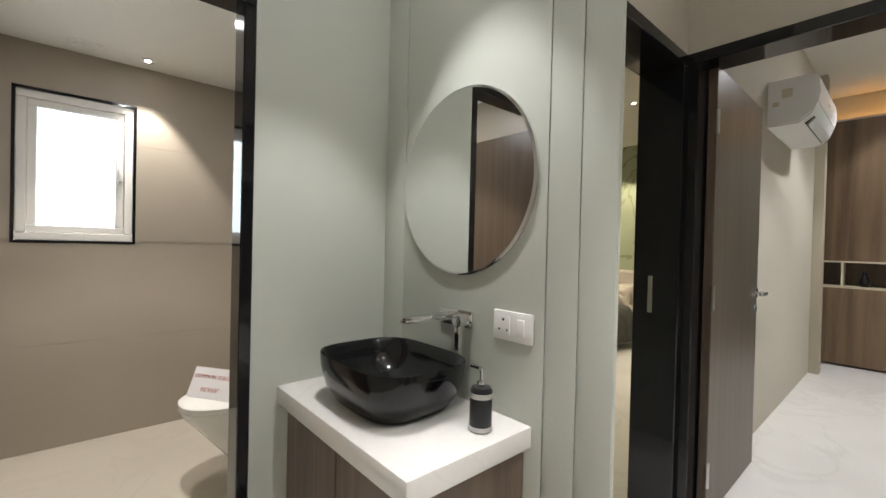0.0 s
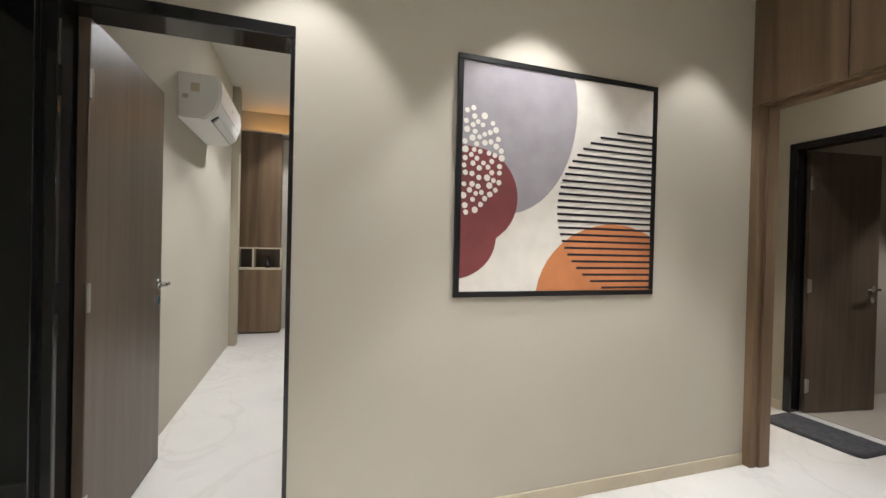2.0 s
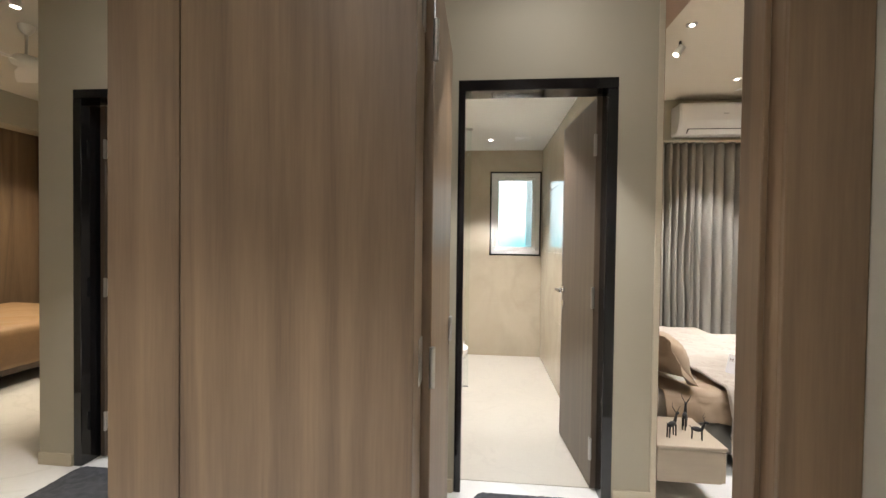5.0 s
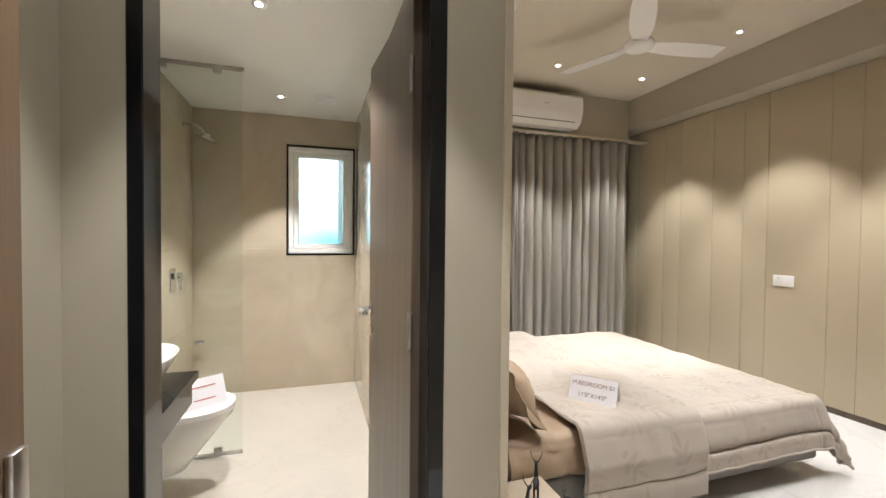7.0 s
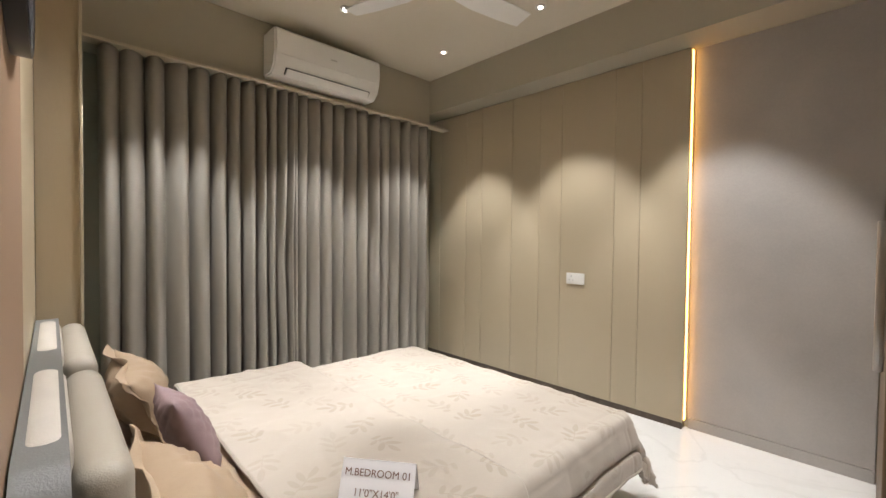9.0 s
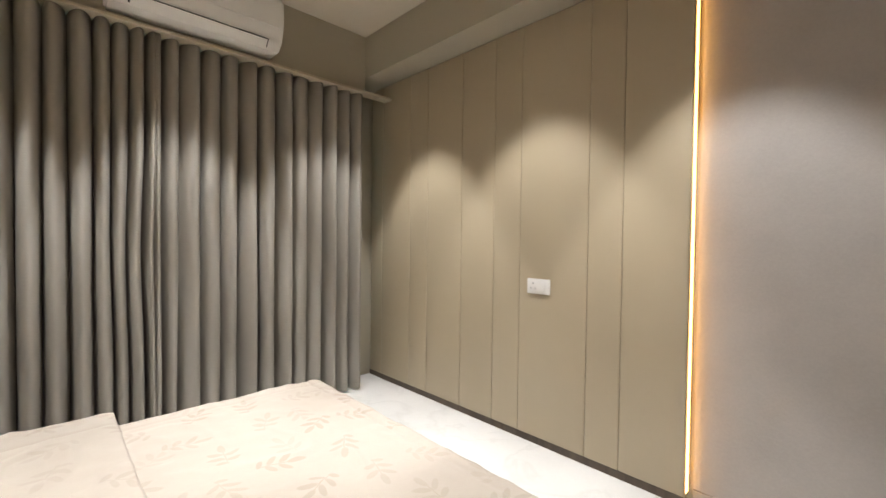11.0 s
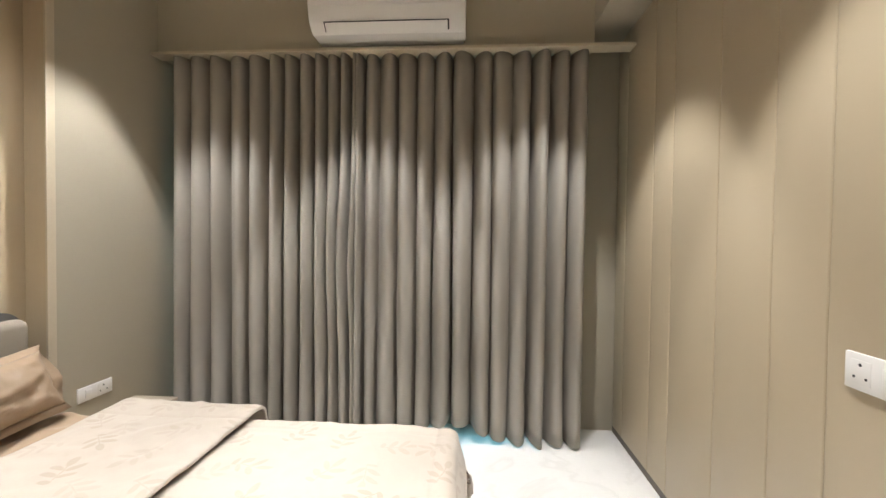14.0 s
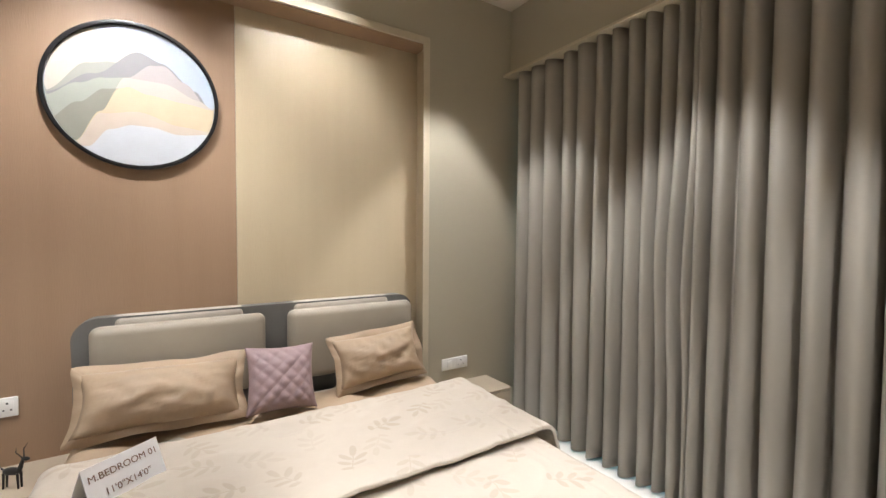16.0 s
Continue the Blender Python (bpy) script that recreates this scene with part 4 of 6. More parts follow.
part("wall_plate", box_bm(1.0475, 1.057, -0.405, -0.245, 0.955, 1.012, 0.004), CHROME, tap)
part("spout", box_bm(1.055, 1.275, -0.345, -0.310, 0.985, 1.003, 0.005), CHROME, tap)
mbody = part("mixer_body", tube_bm((1.055, -0.275, 0.982), (1.098, -0.275, 0.982), 0.021), CHROME, tap)
part("lever", box_bm(1.080, 1.096, -0.286, -0.264, 0.885, 0.985, 0.004), CHROME, mbody)
soap = thing("soap_dispenser", 1.178, -0.083, 0.716, "black soap dispenser with silver bands on counter", "soap dispenser")
for nm, pr, mt in (("bottle", [(0.030, 0.0), (0.0315, 0.002), (0.0315, 0.112), (0.026, 0.121), (0.012, 0.124)], plain("satin_black_plastic", (0.015, 0.015, 0.016), 0.35)),
                   ("base_band", [(0.0325, 0.003), (0.0335, 0.004), (0.0335, 0.015), (0.0325, 0.016)], STEEL), ("top_band", [(0.0325, 0.093), (0.0335, 0.094), (0.0335, 0.106), (0.0325, 0.107)], STEEL),
                   ("collar", [(0.012, 0.122), (0.0125, 0.123), (0.0125, 0.136), (0.008, 0.138)], CHROME)):
    bm = lathe_bm(pr, 32)
    bmesh.ops.translate(bm, verts=bm.verts, vec=(1.178, -0.083, 0.7165))
    part(nm, bm, mt, soap)
bm = tube_bm((1.178, -0.083, 0.85), (1.178, -0.083, 0.886), 0.005, n=12)
add_box(bm, 1.172, 1.184, -0.125, -0.077, 0.883, 0.893, 0.003)
part("pump", bm, CHROME, soap)
mir = thing("wall_mirror_round", 1.06, -0.317, 1.445, "round frameless wall mirror above the basin", "mirror")
bm = lathe_bm([(0.316, 0.0), (0.316, 0.010), (0.308, 0.0145)], 96)
bm.transform(Matrix.Translation((1.0475, -0.317, 1.445)) @ Matrix.Rotation(radians(90), 4, "Y"))
part("edge", bm, CHROME, mir)
bm = lathe_bm([(0.3075, 0.0), (0.3075, 0.0008)], 96)
bm.transform(Matrix.Translation((1.0622, -0.317, 1.445)) @ Matrix.Rotation(radians(90), 4, "Y"))
part("glass", bm, MIRROR, mir, "silvered mirror glass")
part("backing", tube_bm((1.0473, -0.317, 1.445), (1.0476, -0.317, 1.445), 0.2), BLACK, mir)
socket_plate((1.0475, -0.078, 0.991), 1, 0.147, 0.089, "white socket plate with one switch on sage wall", True)

# ---- lobby mats ----
def bath_mat(x0, x1, y0, y1, label):
    bm = bmesh.new()
    nx, ny, r = 40, 26, 0.05
    def zz(u, v, t):
        return t * (0.016 + 0.006 * noise.noise((u * 30, v * 30, 2.0)))
    rows = []
    for k in range(ny + 1):
        row = []
        for i in range(nx + 1):
            u, v = i / nx, k / ny
            x, y = x0 + (x1 - x0) * u, y0 + (y1 - y0) * v
            ex, ey = min(x - x0, x1 - x), min(y - y0, y1 - y)
            if ex < r and ey < r:
                cx = x0 + r if x - x0 < r else x1 - r
                cy = y0 + r if y - y0 < r else y1 - r
                d = max(abs(x - cx), abs(y - cy))
                l = math.hypot(x - cx, y - cy)
                if l > 1e-6:
                    x, y = cx + (x - cx) * d / l, cy + (y - cy) * d / l
            edge = 0 if i in (0, nx) or k in (0, ny) else 1
            row.append(bm.verts.new((x, y, 0.004 + zz(u, v, edge))))
        rows.append(row)
    for a, b in zip(rows, rows[1:]):
        for i in range(nx):
            bm.faces.new((a[i], a[i + 1], b[i + 1], b[i]))
    ext = bmesh.ops.extrude_edge_only(bm, edges=[e for e in bm.edges if e.is_boundary])
    for g in ext["geom"]:
        if isinstance(g, bmesh.types.BMVert):
            g.co.z = 0.0005
    return solid("bath_mat", bm, MATS, label, "mat", "bath mats by the bathroom doors", smooth=180)


bath_mat(-0.46, 0.17, 4.13, 4.49, "charcoal shaggy bath mat lying before bathroom door")
bath_mat(1.73, 2.33, 4.17, 4.50, "charcoal shaggy bath mat lying before bathroom door")

# ---- bathrooms ----
window_unit("window_bath", 1.84, 2.41, 1.147, 2.09, 7.13, -1, "white framed frosted bathroom window with black border")
window_unit("window_toilet", 1.75, 2.30, 1.185, 2.05, -2.55, 1, "white framed frosted toilet window with black border")
structure("backdrop_bath", box_bm(1.2, 3.2, 7.75, 7.80, 0.6, 2.8), DAY_BATH, "bright daylight beyond the bathroom window", "backdrop")
structure("backdrop_toilet", box_bm(1.0, 3.0, -3.25, -3.20, 0.6, 2.8), DAY_TOILET, "bright daylight beyond the toilet window", "backdrop")
structure("backdrop_balcony", box_bm(2.6, 6.0, 8.5, 8.55, 0.0, 2.8), DAY_BALCONY, "bluish daylight beyond the balcony window", "backdrop")


def wc(x, y, z, turn, label):
    """A wall-hung pan with seat and lid; its back is at the point, and it juts along +x."""
    ob = thing("toilet", x, y, 0, label, "toilet")
    m = pose(x, y, z, 0, 0, turn)
    bm = bmesh.new()
    rings = []
    for h, l, w in ((-0.30, 0.24, 0.10), (-0.29, 0.30, 0.13), (-0.20, 0.37, 0.155), (-0.10, 0.45, 0.175), (-0.03, 0.51, 0.185), (0.0, 0.52, 0.187)):
        ring = []
        for i in range(40):
            a = -90 + 180 * i / 39
            c, s = math.cos(radians(a)), math.sin(radians(a))
            ring.append(bm.verts.new((max(0.0, l - w * 1.15) + w * 1.15 * c if abs(a) < 90 else 0.0, w * math.copysign(abs(s) ** 0.8, s), h)))
        ring.append(bm.verts.new((0, w, h)))
        ring.insert(0, bm.verts.new((0, -w, h)))
        rings.append(ring)
    n = len(rings[0])
    for a, b in zip(rings, rings[1:]):
        for i in range(n):
            bm.faces.new((a[i], a[(i + 1) % n], b[(i + 1) % n], b[i]))
    bm.faces.new(rings[0][::-1]), bm.faces.new(rings[-1])
    bm.transform(m)
    part("pan", bm, CERAMIC, ob, smooth=60)
    bm = bmesh.new()
    top, low, mid = [], [], []
    for i in range(40):
        a = -90 + 180 * i / 39
        c, s = math.cos(radians(a)), math.sin(radians(a))
        for lst, k, hz in ((low, 1.0, 0.002), (mid, 1.0, 0.026), (top, 0.93, 0.036)):
            lst.append(bm.verts.new((0.06 + (0.245 + 0.215 * c * k), 0.187 * k * math.copysign(abs(s) ** 0.85, s), hz)))
    for lst, k, hz in ((low, 1.0, 0.002), (mid, 1.0, 0.026), (top, 0.93, 0.036)):
        lst.append(bm.verts.new((0.06, 0.15 * k, hz)))
        lst.append(bm.verts.new((0.06, -0.15 * k, hz)))
    n = len(low)
    for a, b in ((low, mid), (mid, top)):
        for i in range(n):
            bm.faces.new((a[i], a[(i + 1) % n], b[(i + 1) % n], b[i]))
    bm.faces.new(low[::-1]), bm.faces.new(top)
    bm.transform(m)
    part("lid", bm, CERAMIC, ob, "closed white lid", smooth=50)
    return ob


wc(1.134, 5.78, 0.40, 0, "white wall-hung toilet with closed lid")
wc(1.13, -1.62, 0.40, 0, "white wall-hung toilet with closed lid")
structure("toilet_duct", box_bm(1.0, 1.13, -2.55, -0.872, 0, 1.05), TILE_GREY, "taupe tiled ledge behind the toilet", "ledge")
tent_sign(1.505, 5.735, 0.437, 33, 0.21, 0.15, [], INK_RED, "white folded card with red print on toilet lid", bars=((0.12, 0.006), (0.10, 0.006)))
tent_sign(1.484, -1.625, 0.437, -56, 0.25, 0.15, [("COMMON TOILET", 0.027), ("4'6\"X6'6\"", 0.030)], INK_RED, "white folded card with red print on toilet lid")

bc = thing("bath_counter", 1.37, 4.94, 0.72, "black granite counter shelf beside the toilet", "counter")
part("slab", box_bm(1.136, 1.60, 4.63, 5.27, 0.716, 0.746, 0.002, 1), GRANITE, bc)
part("apron", box_bm(1.136, 1.58, 4.63, 5.25, 0.62, 0.716), GRANITE, bc)
part("upstand", box_bm(1.136, 1.15, 4.63, 5.27, 0.746, 0.82, 0.002, 1), GRANITE, bc)
bb = thing("vessel_basin", 1.375, 5.07, 0.746, "white ceramic vessel basin on black granite counter", "basin")
bm = lathe_bm([(0.09, 0.0), (0.11, 0.003), (0.165, 0.06), (0.195, 0.118), (0.193, 0.120), (0.187, 0.116), (0.155, 0.06), (0.09, 0.018), (0.02, 0.016)], 56, 1.0, 1.15, 2.4)
bmesh.ops.translate(bm, verts=bm.verts, vec=(1.375, 5.07, 0.7465))
part("bowl", bm, CERAMIC, bb, smooth=60)

sg = thing("shower_screen", 1.39, 6.06, 0, "clear glass shower screen with steel clamps", "shower screen")
part("pane", box_bm(1.136, 1.65, 6.055, 6.064, 0.02, 2.27), GLASS, sg, "clear glass pane").visible_shadow = False
part("top_rail", box_bm(1.136, 1.66, 6.050, 6.069, 2.275, 2.29), STEEL, sg)
for x in (1.24, 1.52):
    for z in (2.265, 0.03):
        part("clamp", box_bm(x - 0.022, x + 0.022, 6.046, 6.073, z - 0.022, z + 0.024, 0.003), STEEL, sg, "steel glass clamp")
part("bottom_rail", box_bm(1.136, 1.652, 6.050, 6.069, 0.0045, 0.018), STEEL, sg)
sh = thing("overhead_shower", 1.22, 6.82, 2.0, "round chrome shower head on a bent arm", "shower head")
bm = bmesh.new()
arm = [(1.135, 6.82, 2.12), (1.20, 6.82, 2.125), (1.26, 6.82, 2.10), (1.29, 6.82, 2.05)]
for a, b in zip(arm, arm[1:]):
    add_tube(bm, a, b, 0.011, n=14)
part("arm", bm, CHROME, sh)
bm = lathe_bm([(0.014, 0.05), (0.03, 0.03), (0.075, 0.012), (0.078, 0.0), (0.07, -0.003)][::-1], 32)
bm.transform(pose(1.30, 6.82, 2.01, 0, 18, 0))
part("rose", bm, CHROME, sh)
part("flange", tube_bm((1.1345, 6.82, 2.12), (1.142, 6.82, 2.12), 0.03), CHROME, sh)
mx = thing("shower_mixer", 1.15, 6.595, 1.0, "square chrome shower mixer on tiled wall", "mixer")
part("plate", box_bm(1.1345, 1.146, 6.535, 6.655, 0.92, 1.08, 0.006), CHROME, mx)
part("knob", box_bm(1.146, 1.20, 6.57, 6.62, 1.0, 1.05, 0.008), CHROME, mx)
part("lever", box_bm(1.18, 1.205, 6.575, 6.615, 0.90, 1.02, 0.006), CHROME, mx)
solid("bath_spout", box_bm(1.1345, 1.25, 6.96, 7.0, 0.465, 0.49, 0.006), CHROME, "chrome bath spout low on tiled wall", "tap")
solid("cistern_plate", box_bm(1.1345, 1.142, 5.68, 5.88, 0.98, 1.11, 0.004), WHITE, "white dual flush plate above toilet", "flush plate")
hs = thing("health_faucet", 1.15, -2.02, 0.66, "chrome handheld bidet spray on tiled wall", "bidet spray")
part("bracket", box_bm(1.131, 1.15, -2.0, -1.97, 0.74, 0.78, 0.003), CHROME, hs)
part("handle", tube_bm((1.165, -1.985, 0.66), (1.165, -1.985, 0.80), 0.011, 0.016), CHROME, hs)
for x, y, z in ((2.144, 6.609, 2.33), (2.005, -2.40, 2.30)):
    ve = thing("exhaust_vent", x, y, z, "square white exhaust vent in ceiling", "vent", "bathroom ceiling vents")
    part("plate", box_bm(x - 0.075, x + 0.075, y - 0.075, y + 0.075, z - 0.008, z - 0.0005, 0.003), WHITE, ve)
    part("disc", tube_bm((x, y, z - 0.014), (x, y, z - 0.008), 0.055), WHITE, ve)

# ---- second bathroom, seen through its doorway ----
structure("wall_second_bath_west", box_bm(-0.733, -0.55, 4.62, 7.3, 0, 3.0), TILE_GREY, "dark tiled bathroom wall")
structure("wall_second_bath_north", box_bm(-0.55, 1.0, 7.1, 7.3, 0, 2.7), TILE_GREY, "dark tiled bathroom wall")
structure("wall_second_bath_east", box_bm(0.97, 1.0, 4.62, 7.1, 0, 2.7), TILE_GREY, "dark tiled bathroom wall")


# ---- wall tiles ----
def tile_wall(parent_name, axis, c, out, u0, u1, z0, z1, du, dz, material, hole=None, start=0.0):
    """Large wall tiles, each a piece of its own, 3 mm proud of the wall, cut round an opening."""
    parent = bpy.data.objects[parent_name]
    meshes = {}

    def cut(a, b, lo, hi):
        """The tile's parts left over round the hole."""
        if not hole or b <= hole[0] or a >= hole[1] or hi <= hole[2] or lo >= hole[3]:
            return [(a, b, lo, hi)]
        out_ = []
        if lo < hole[2]:
            out_.append((a, b, lo, hole[2]))
        if hi > hole[3]:
            out_.append((a, b, hole[3], hi))
        m0, m1 = max(lo, hole[2]), min(hi, hole[3])
        if a < hole[0]:
            out_.append((a, hole[0], m0, m1))
        if b > hole[1]:
            out_.append((hole[1], b, m0, m1))
        return out_

    u = u0 - start
    while u < u1 - 0.01:
        z = z0
        while z < z1 - 0.01:
            for a, b, lo, hi in cut(max(u, u0), min(u + du, u1), z, min(z + dz, z1)):
                if b - a < 0.02 or hi - lo < 0.02:
                    continue
                key = (round(b - a, 4), round(hi - lo, 4))
                if key not in meshes:
                    g = 0.0005
                    w, h = key
                    d0, d1 = (0.0002, 0.003) if out > 0 else (-0.003, -0.0002)
                    bm = box_bm(d0, d1, g, w - g, g, h - g, 0.0008, 1) if axis == "x" else box_bm(g, w - g, d0, d1, g, h - g, 0.0008, 1)
                    meshes[key] = mesh_of("tile", bm, material)
                ob = new("tile", meshes[key])
                ob.parent = parent
                ob.location = (c, a, lo) if axis == "x" else (a, c, lo)
            z += dz
        u += du


tile_wall("wall_bath_north", "y", 7.13, -1, 1.137, 2.417, 0.004, 2.33, 1.3, 0.6, TILE_BATH, (1.84, 2.41, 1.147, 2.09), 0.0)
tile_wall("wall_bath_west", "x", 1.134, 1, 4.625, 7.127, 0.004, 2.33, 1.2, 0.6, TILE_BATH, None, 0.3)
tile_wall("wall_bath_east", "x", 2.42, -1, 4.625, 7.127, 0.004, 2.33, 1.2, 0.6, TILE_BATH, None, 0.3)
tile_wall("wall_toilet_south", "y", -2.55, 1, 1.003, 2.357, 0.004, 2.30, 1.36, 0.6, TILE_GREY, (1.75, 2.30, 1.185, 2.05), 0.0)

# ---- master bedroom: wall panels and strip ----
seams = (7.60, 7.436, 7.047, 6.83, 6.455, 6.152, 5.937, 5.481, 5.29, 4.976)
wpn = thing("wall_panelling", 5.82, 6.3, 0, "beige leatherette wall panels with narrow vertical joints", "wall panels", kind="structure")
for b, a in zip(seams, seams[1:]):
    part("panel", box_bm(5.82, 5.84, a + 0.0004, b - 0.0004, 0.046, 2.597, 0.007, 3), PANEL, wpn)
part("backing", box_bm(5.835, 5.90, 4.985, 7.62, 0.0, 2.597), PANEL, wpn)
part("plinth", box_bm(5.828, 5.8345, 4.98, 7.62, 0.0, 0.044), DARKWOOD, wpn, "dark recessed plinth")
gp = thing("wall_grey_panel", 5.89, 4.5, 0, "grey suede finish wall panel lit by amber strip", "wall panel", kind="structure")
part("sheet", box_bm(5.883, 5.90, 4.06, 4.955, 0.075, 2.597, 0.001, 1), GREYPANEL, gp)
part("skirting", box_bm(5.880, 5.90, 4.06, 4.955, 0.0, 0.07, 0.002, 1), GREYPANEL, gp)
led = thing("led_strip", 5.86, 4.965, 0.05, "glowing amber vertical LED strip beside wall panels", "LED strip")
part("diffuser", box_bm(5.842, 5.874, 4.972, 4.9755, 0.06, 2.59), LED, led)
part("channel", box_bm(5.838, 5.90, 4.9757, 4.9845, 0.05, 2.597), TRIM_CREAM, led)
socket_plate((5.8195, 5.79, 0.977), -1, 0.16, 0.092, "white socket plate with one switch on beige panels", True)
ww = thing("wardrobe", 4.84, 3.75, 0, "tall walnut laminate wardrobe along bedroom wall", "wardrobe")
part("carcass", box_bm(3.80, 5.88, 3.46, 4.035, 0.0, 2.935), WALNUT, ww)
for x0, x1 in ((3.80, 4.32), (4.32, 4.84), (4.84, 5.36), (5.36, 5.88)):
    d = part("door", box_bm(x0 + 0.002, x1 - 0.002, 4.035, 4.055, 0.06, 2.93, 0.002, 1), WALNUT, ww)
    part("handle", box_bm(x1 - 0.05, x1 - 0.035, 4.055, 4.075, 0.95, 1.35, 0.004), STEEL, d)

# ---- master bedroom: curtains, pelmet, air conditioner, fan ----
pe = structure("pelmet", box_bm(2.787, 5.815, 7.300, 7.40, 2.452, 2.470, 0.002, 1), TRIM_CREAM, "thin cream pelmet board above the curtains", "pelmet")
curtain("curtain", 2.90, 4.14, 7.385, 0.012, 2.45, (1.05, 1.15, 1.05, 1.2, 1.2, 1.1, 1.0, 0.85, 0.8, 0.8, 0.6, 0.55), 0.074, DRAPE, "grey pleated floor-length curtain, drawn", None, 3, (4.06, -0.022))
curtain("curtain", 4.10, 5.575, 7.395, 0.012, 2.45, (0.55, 0.7, 1.1, 0.95, 1.05, 1.05, 1.0, 1.05, 1.0, 1.0, 1.0, 0.95, 1.05), 0.074, DRAPE, "grey pleated floor-length curtain, drawn", lambda x: 0.11 * math.exp(-((x - 4.76) / 0.20) ** 2), 8)
wb = thing("window_balcony", 4.25, 7.7, 0.06, "wide balcony window behind the curtains", "window", kind="structure")
for a in ((3.1, 5.4, 2.25, 2.3), (3.1, 5.4, 0.06, 0.10), (3.1, 3.15, 0.10, 2.25), (5.35, 5.4, 0.10, 2.25), (4.22, 4.28, 0.10, 2.25)):
    part("frame", box_bm(a[0], a[1], 7.68, 7.74, a[2], a[3], 0.003, 1), WHITE, wb)
for a in ((3.15, 4.22), (4.28, 5.35)):
    part("pane", box_bm(a[0], a[1], 7.705, 7.711, 0.10, 2.25), GLASS, wb).visible_shadow = False
split_ac(3.88, 4.805, 7.135, 7.37, 2.51, 2.84, -1, "white split air conditioner mounted above the curtains")
ceiling_fan(4.264, 5.78, 2.69, 2.94, 0.63, (-10, 110, 230), "white three-blade ceiling fan at rest")

# ---- master bedroom: headboard niche ----
part("brown_sheet", box_bm(2.6205, 2.632, 4.52, 5.566, 0.0, 2.53), NICHE_BROWN, bpy.data.objects["wall_headboard"], "brown ribbed wall covering")
part("cream_sheet", box_bm(2.62, 2.632, 5.568, 6.679, 0.0, 2.53), NICHE_CREAM, bpy.data.objects["wall_headboard"], "cream ribbed wall covering")
part("reveal_sheet", box_bm(2.634, 2.784, 6.674, 6.6795, 0.0, 2.527), NICHE_CREAM, bpy.data.objects["wall_column"], "cream lined reveal")
part("reveal_sheet", box_bm(2.634, 2.784, 4.507, 6.67, 2.5245, 2.5295), NICHE_BROWN, bpy.data.objects["wall_niche_top"], "brown lined reveal")
structure("trim_niche_side", box_bm(2.784, 2.796, 6.635, 6.68, 0.0, 2.575, 0.002, 1), TRIM_CREAM, "cream niche edge trim", "trim")
structure("trim_niche_head", box_bm(2.784, 2.796, 4.507, 6.635, 2.53, 2.575, 0.002, 1), TRIM_CREAM, "cream niche edge trim", "trim")
structure("trim_corner", box_bm(2.594, 2.621, 4.4965, 4.5045, 0.0, 2.53, 0.002, 1), TRIM_CREAM, "cream wall corner bead", "trim")
socket_plate((2.7855, 6.893, 0.431), 1, 0.21, 0.08, "white switch plate above the nightstand", False)
socket_plate((2.6325, 4.64, 0.56), 1, 0.12, 0.085, "white switch plate beside the bed", False)

rp = thing("round_picture", 2.66, 5.14, 1.966, "round landscape print in thin black frame on wall", "picture")
bm = lathe_bm([(0.345, 0.0), (0.345, 0.028), (0.338, 0.030), (0.328, 0.028), (0.328, 0.0)], 96)
bm.transform(Matrix.Translation((2.6325, 5.14, 1.966)) @ Matrix.Rotation(radians(90), 4, "Y"))
part("frame", bm, BLACK, rp, "thin black round frame")
bm = tube_bm((2.633, 5.14, 1.966), (2.645, 5.14, 1.966), 0.328, n=96)
part("sky", bm, HILL_SKY, rp)


def hill(points, depth, material, label):
    """A layer of hills across the round print: its upper outline by (u, v) from the middle, cut by the rim below."""
    bm = bmesh.new()
    R = 0.3275
    us = [i / 80 * 2 - 1 for i in range(81)]
    up, dn = [], []
    for u in us:
        k = max(0, min(len(points) - 2, sum(1 for p in points if p[0] <= u) - 1))
        (a, b), (c, d) = points[k], points[k + 1]
        t = min(1, max(0, (u - a) / (c - a)))
        t = t * t * (3 - 2 * t)
        rim = math.sqrt(max(0, 1 - u * u))
        vv = max(-rim, min(rim, b + (d - b) * t))
        up.append(bm.verts.new((depth, 5.14 + u * R, 1.966 + vv * R)))
        dn.append(bm.verts.new((depth, 5.14 + u * R, 1.966 - rim * R)))
    for i in range(80):
        bm.faces.new((up[i], up[i + 1], dn[i + 1], dn[i]))
    part("hill", bm, material, rp, label)


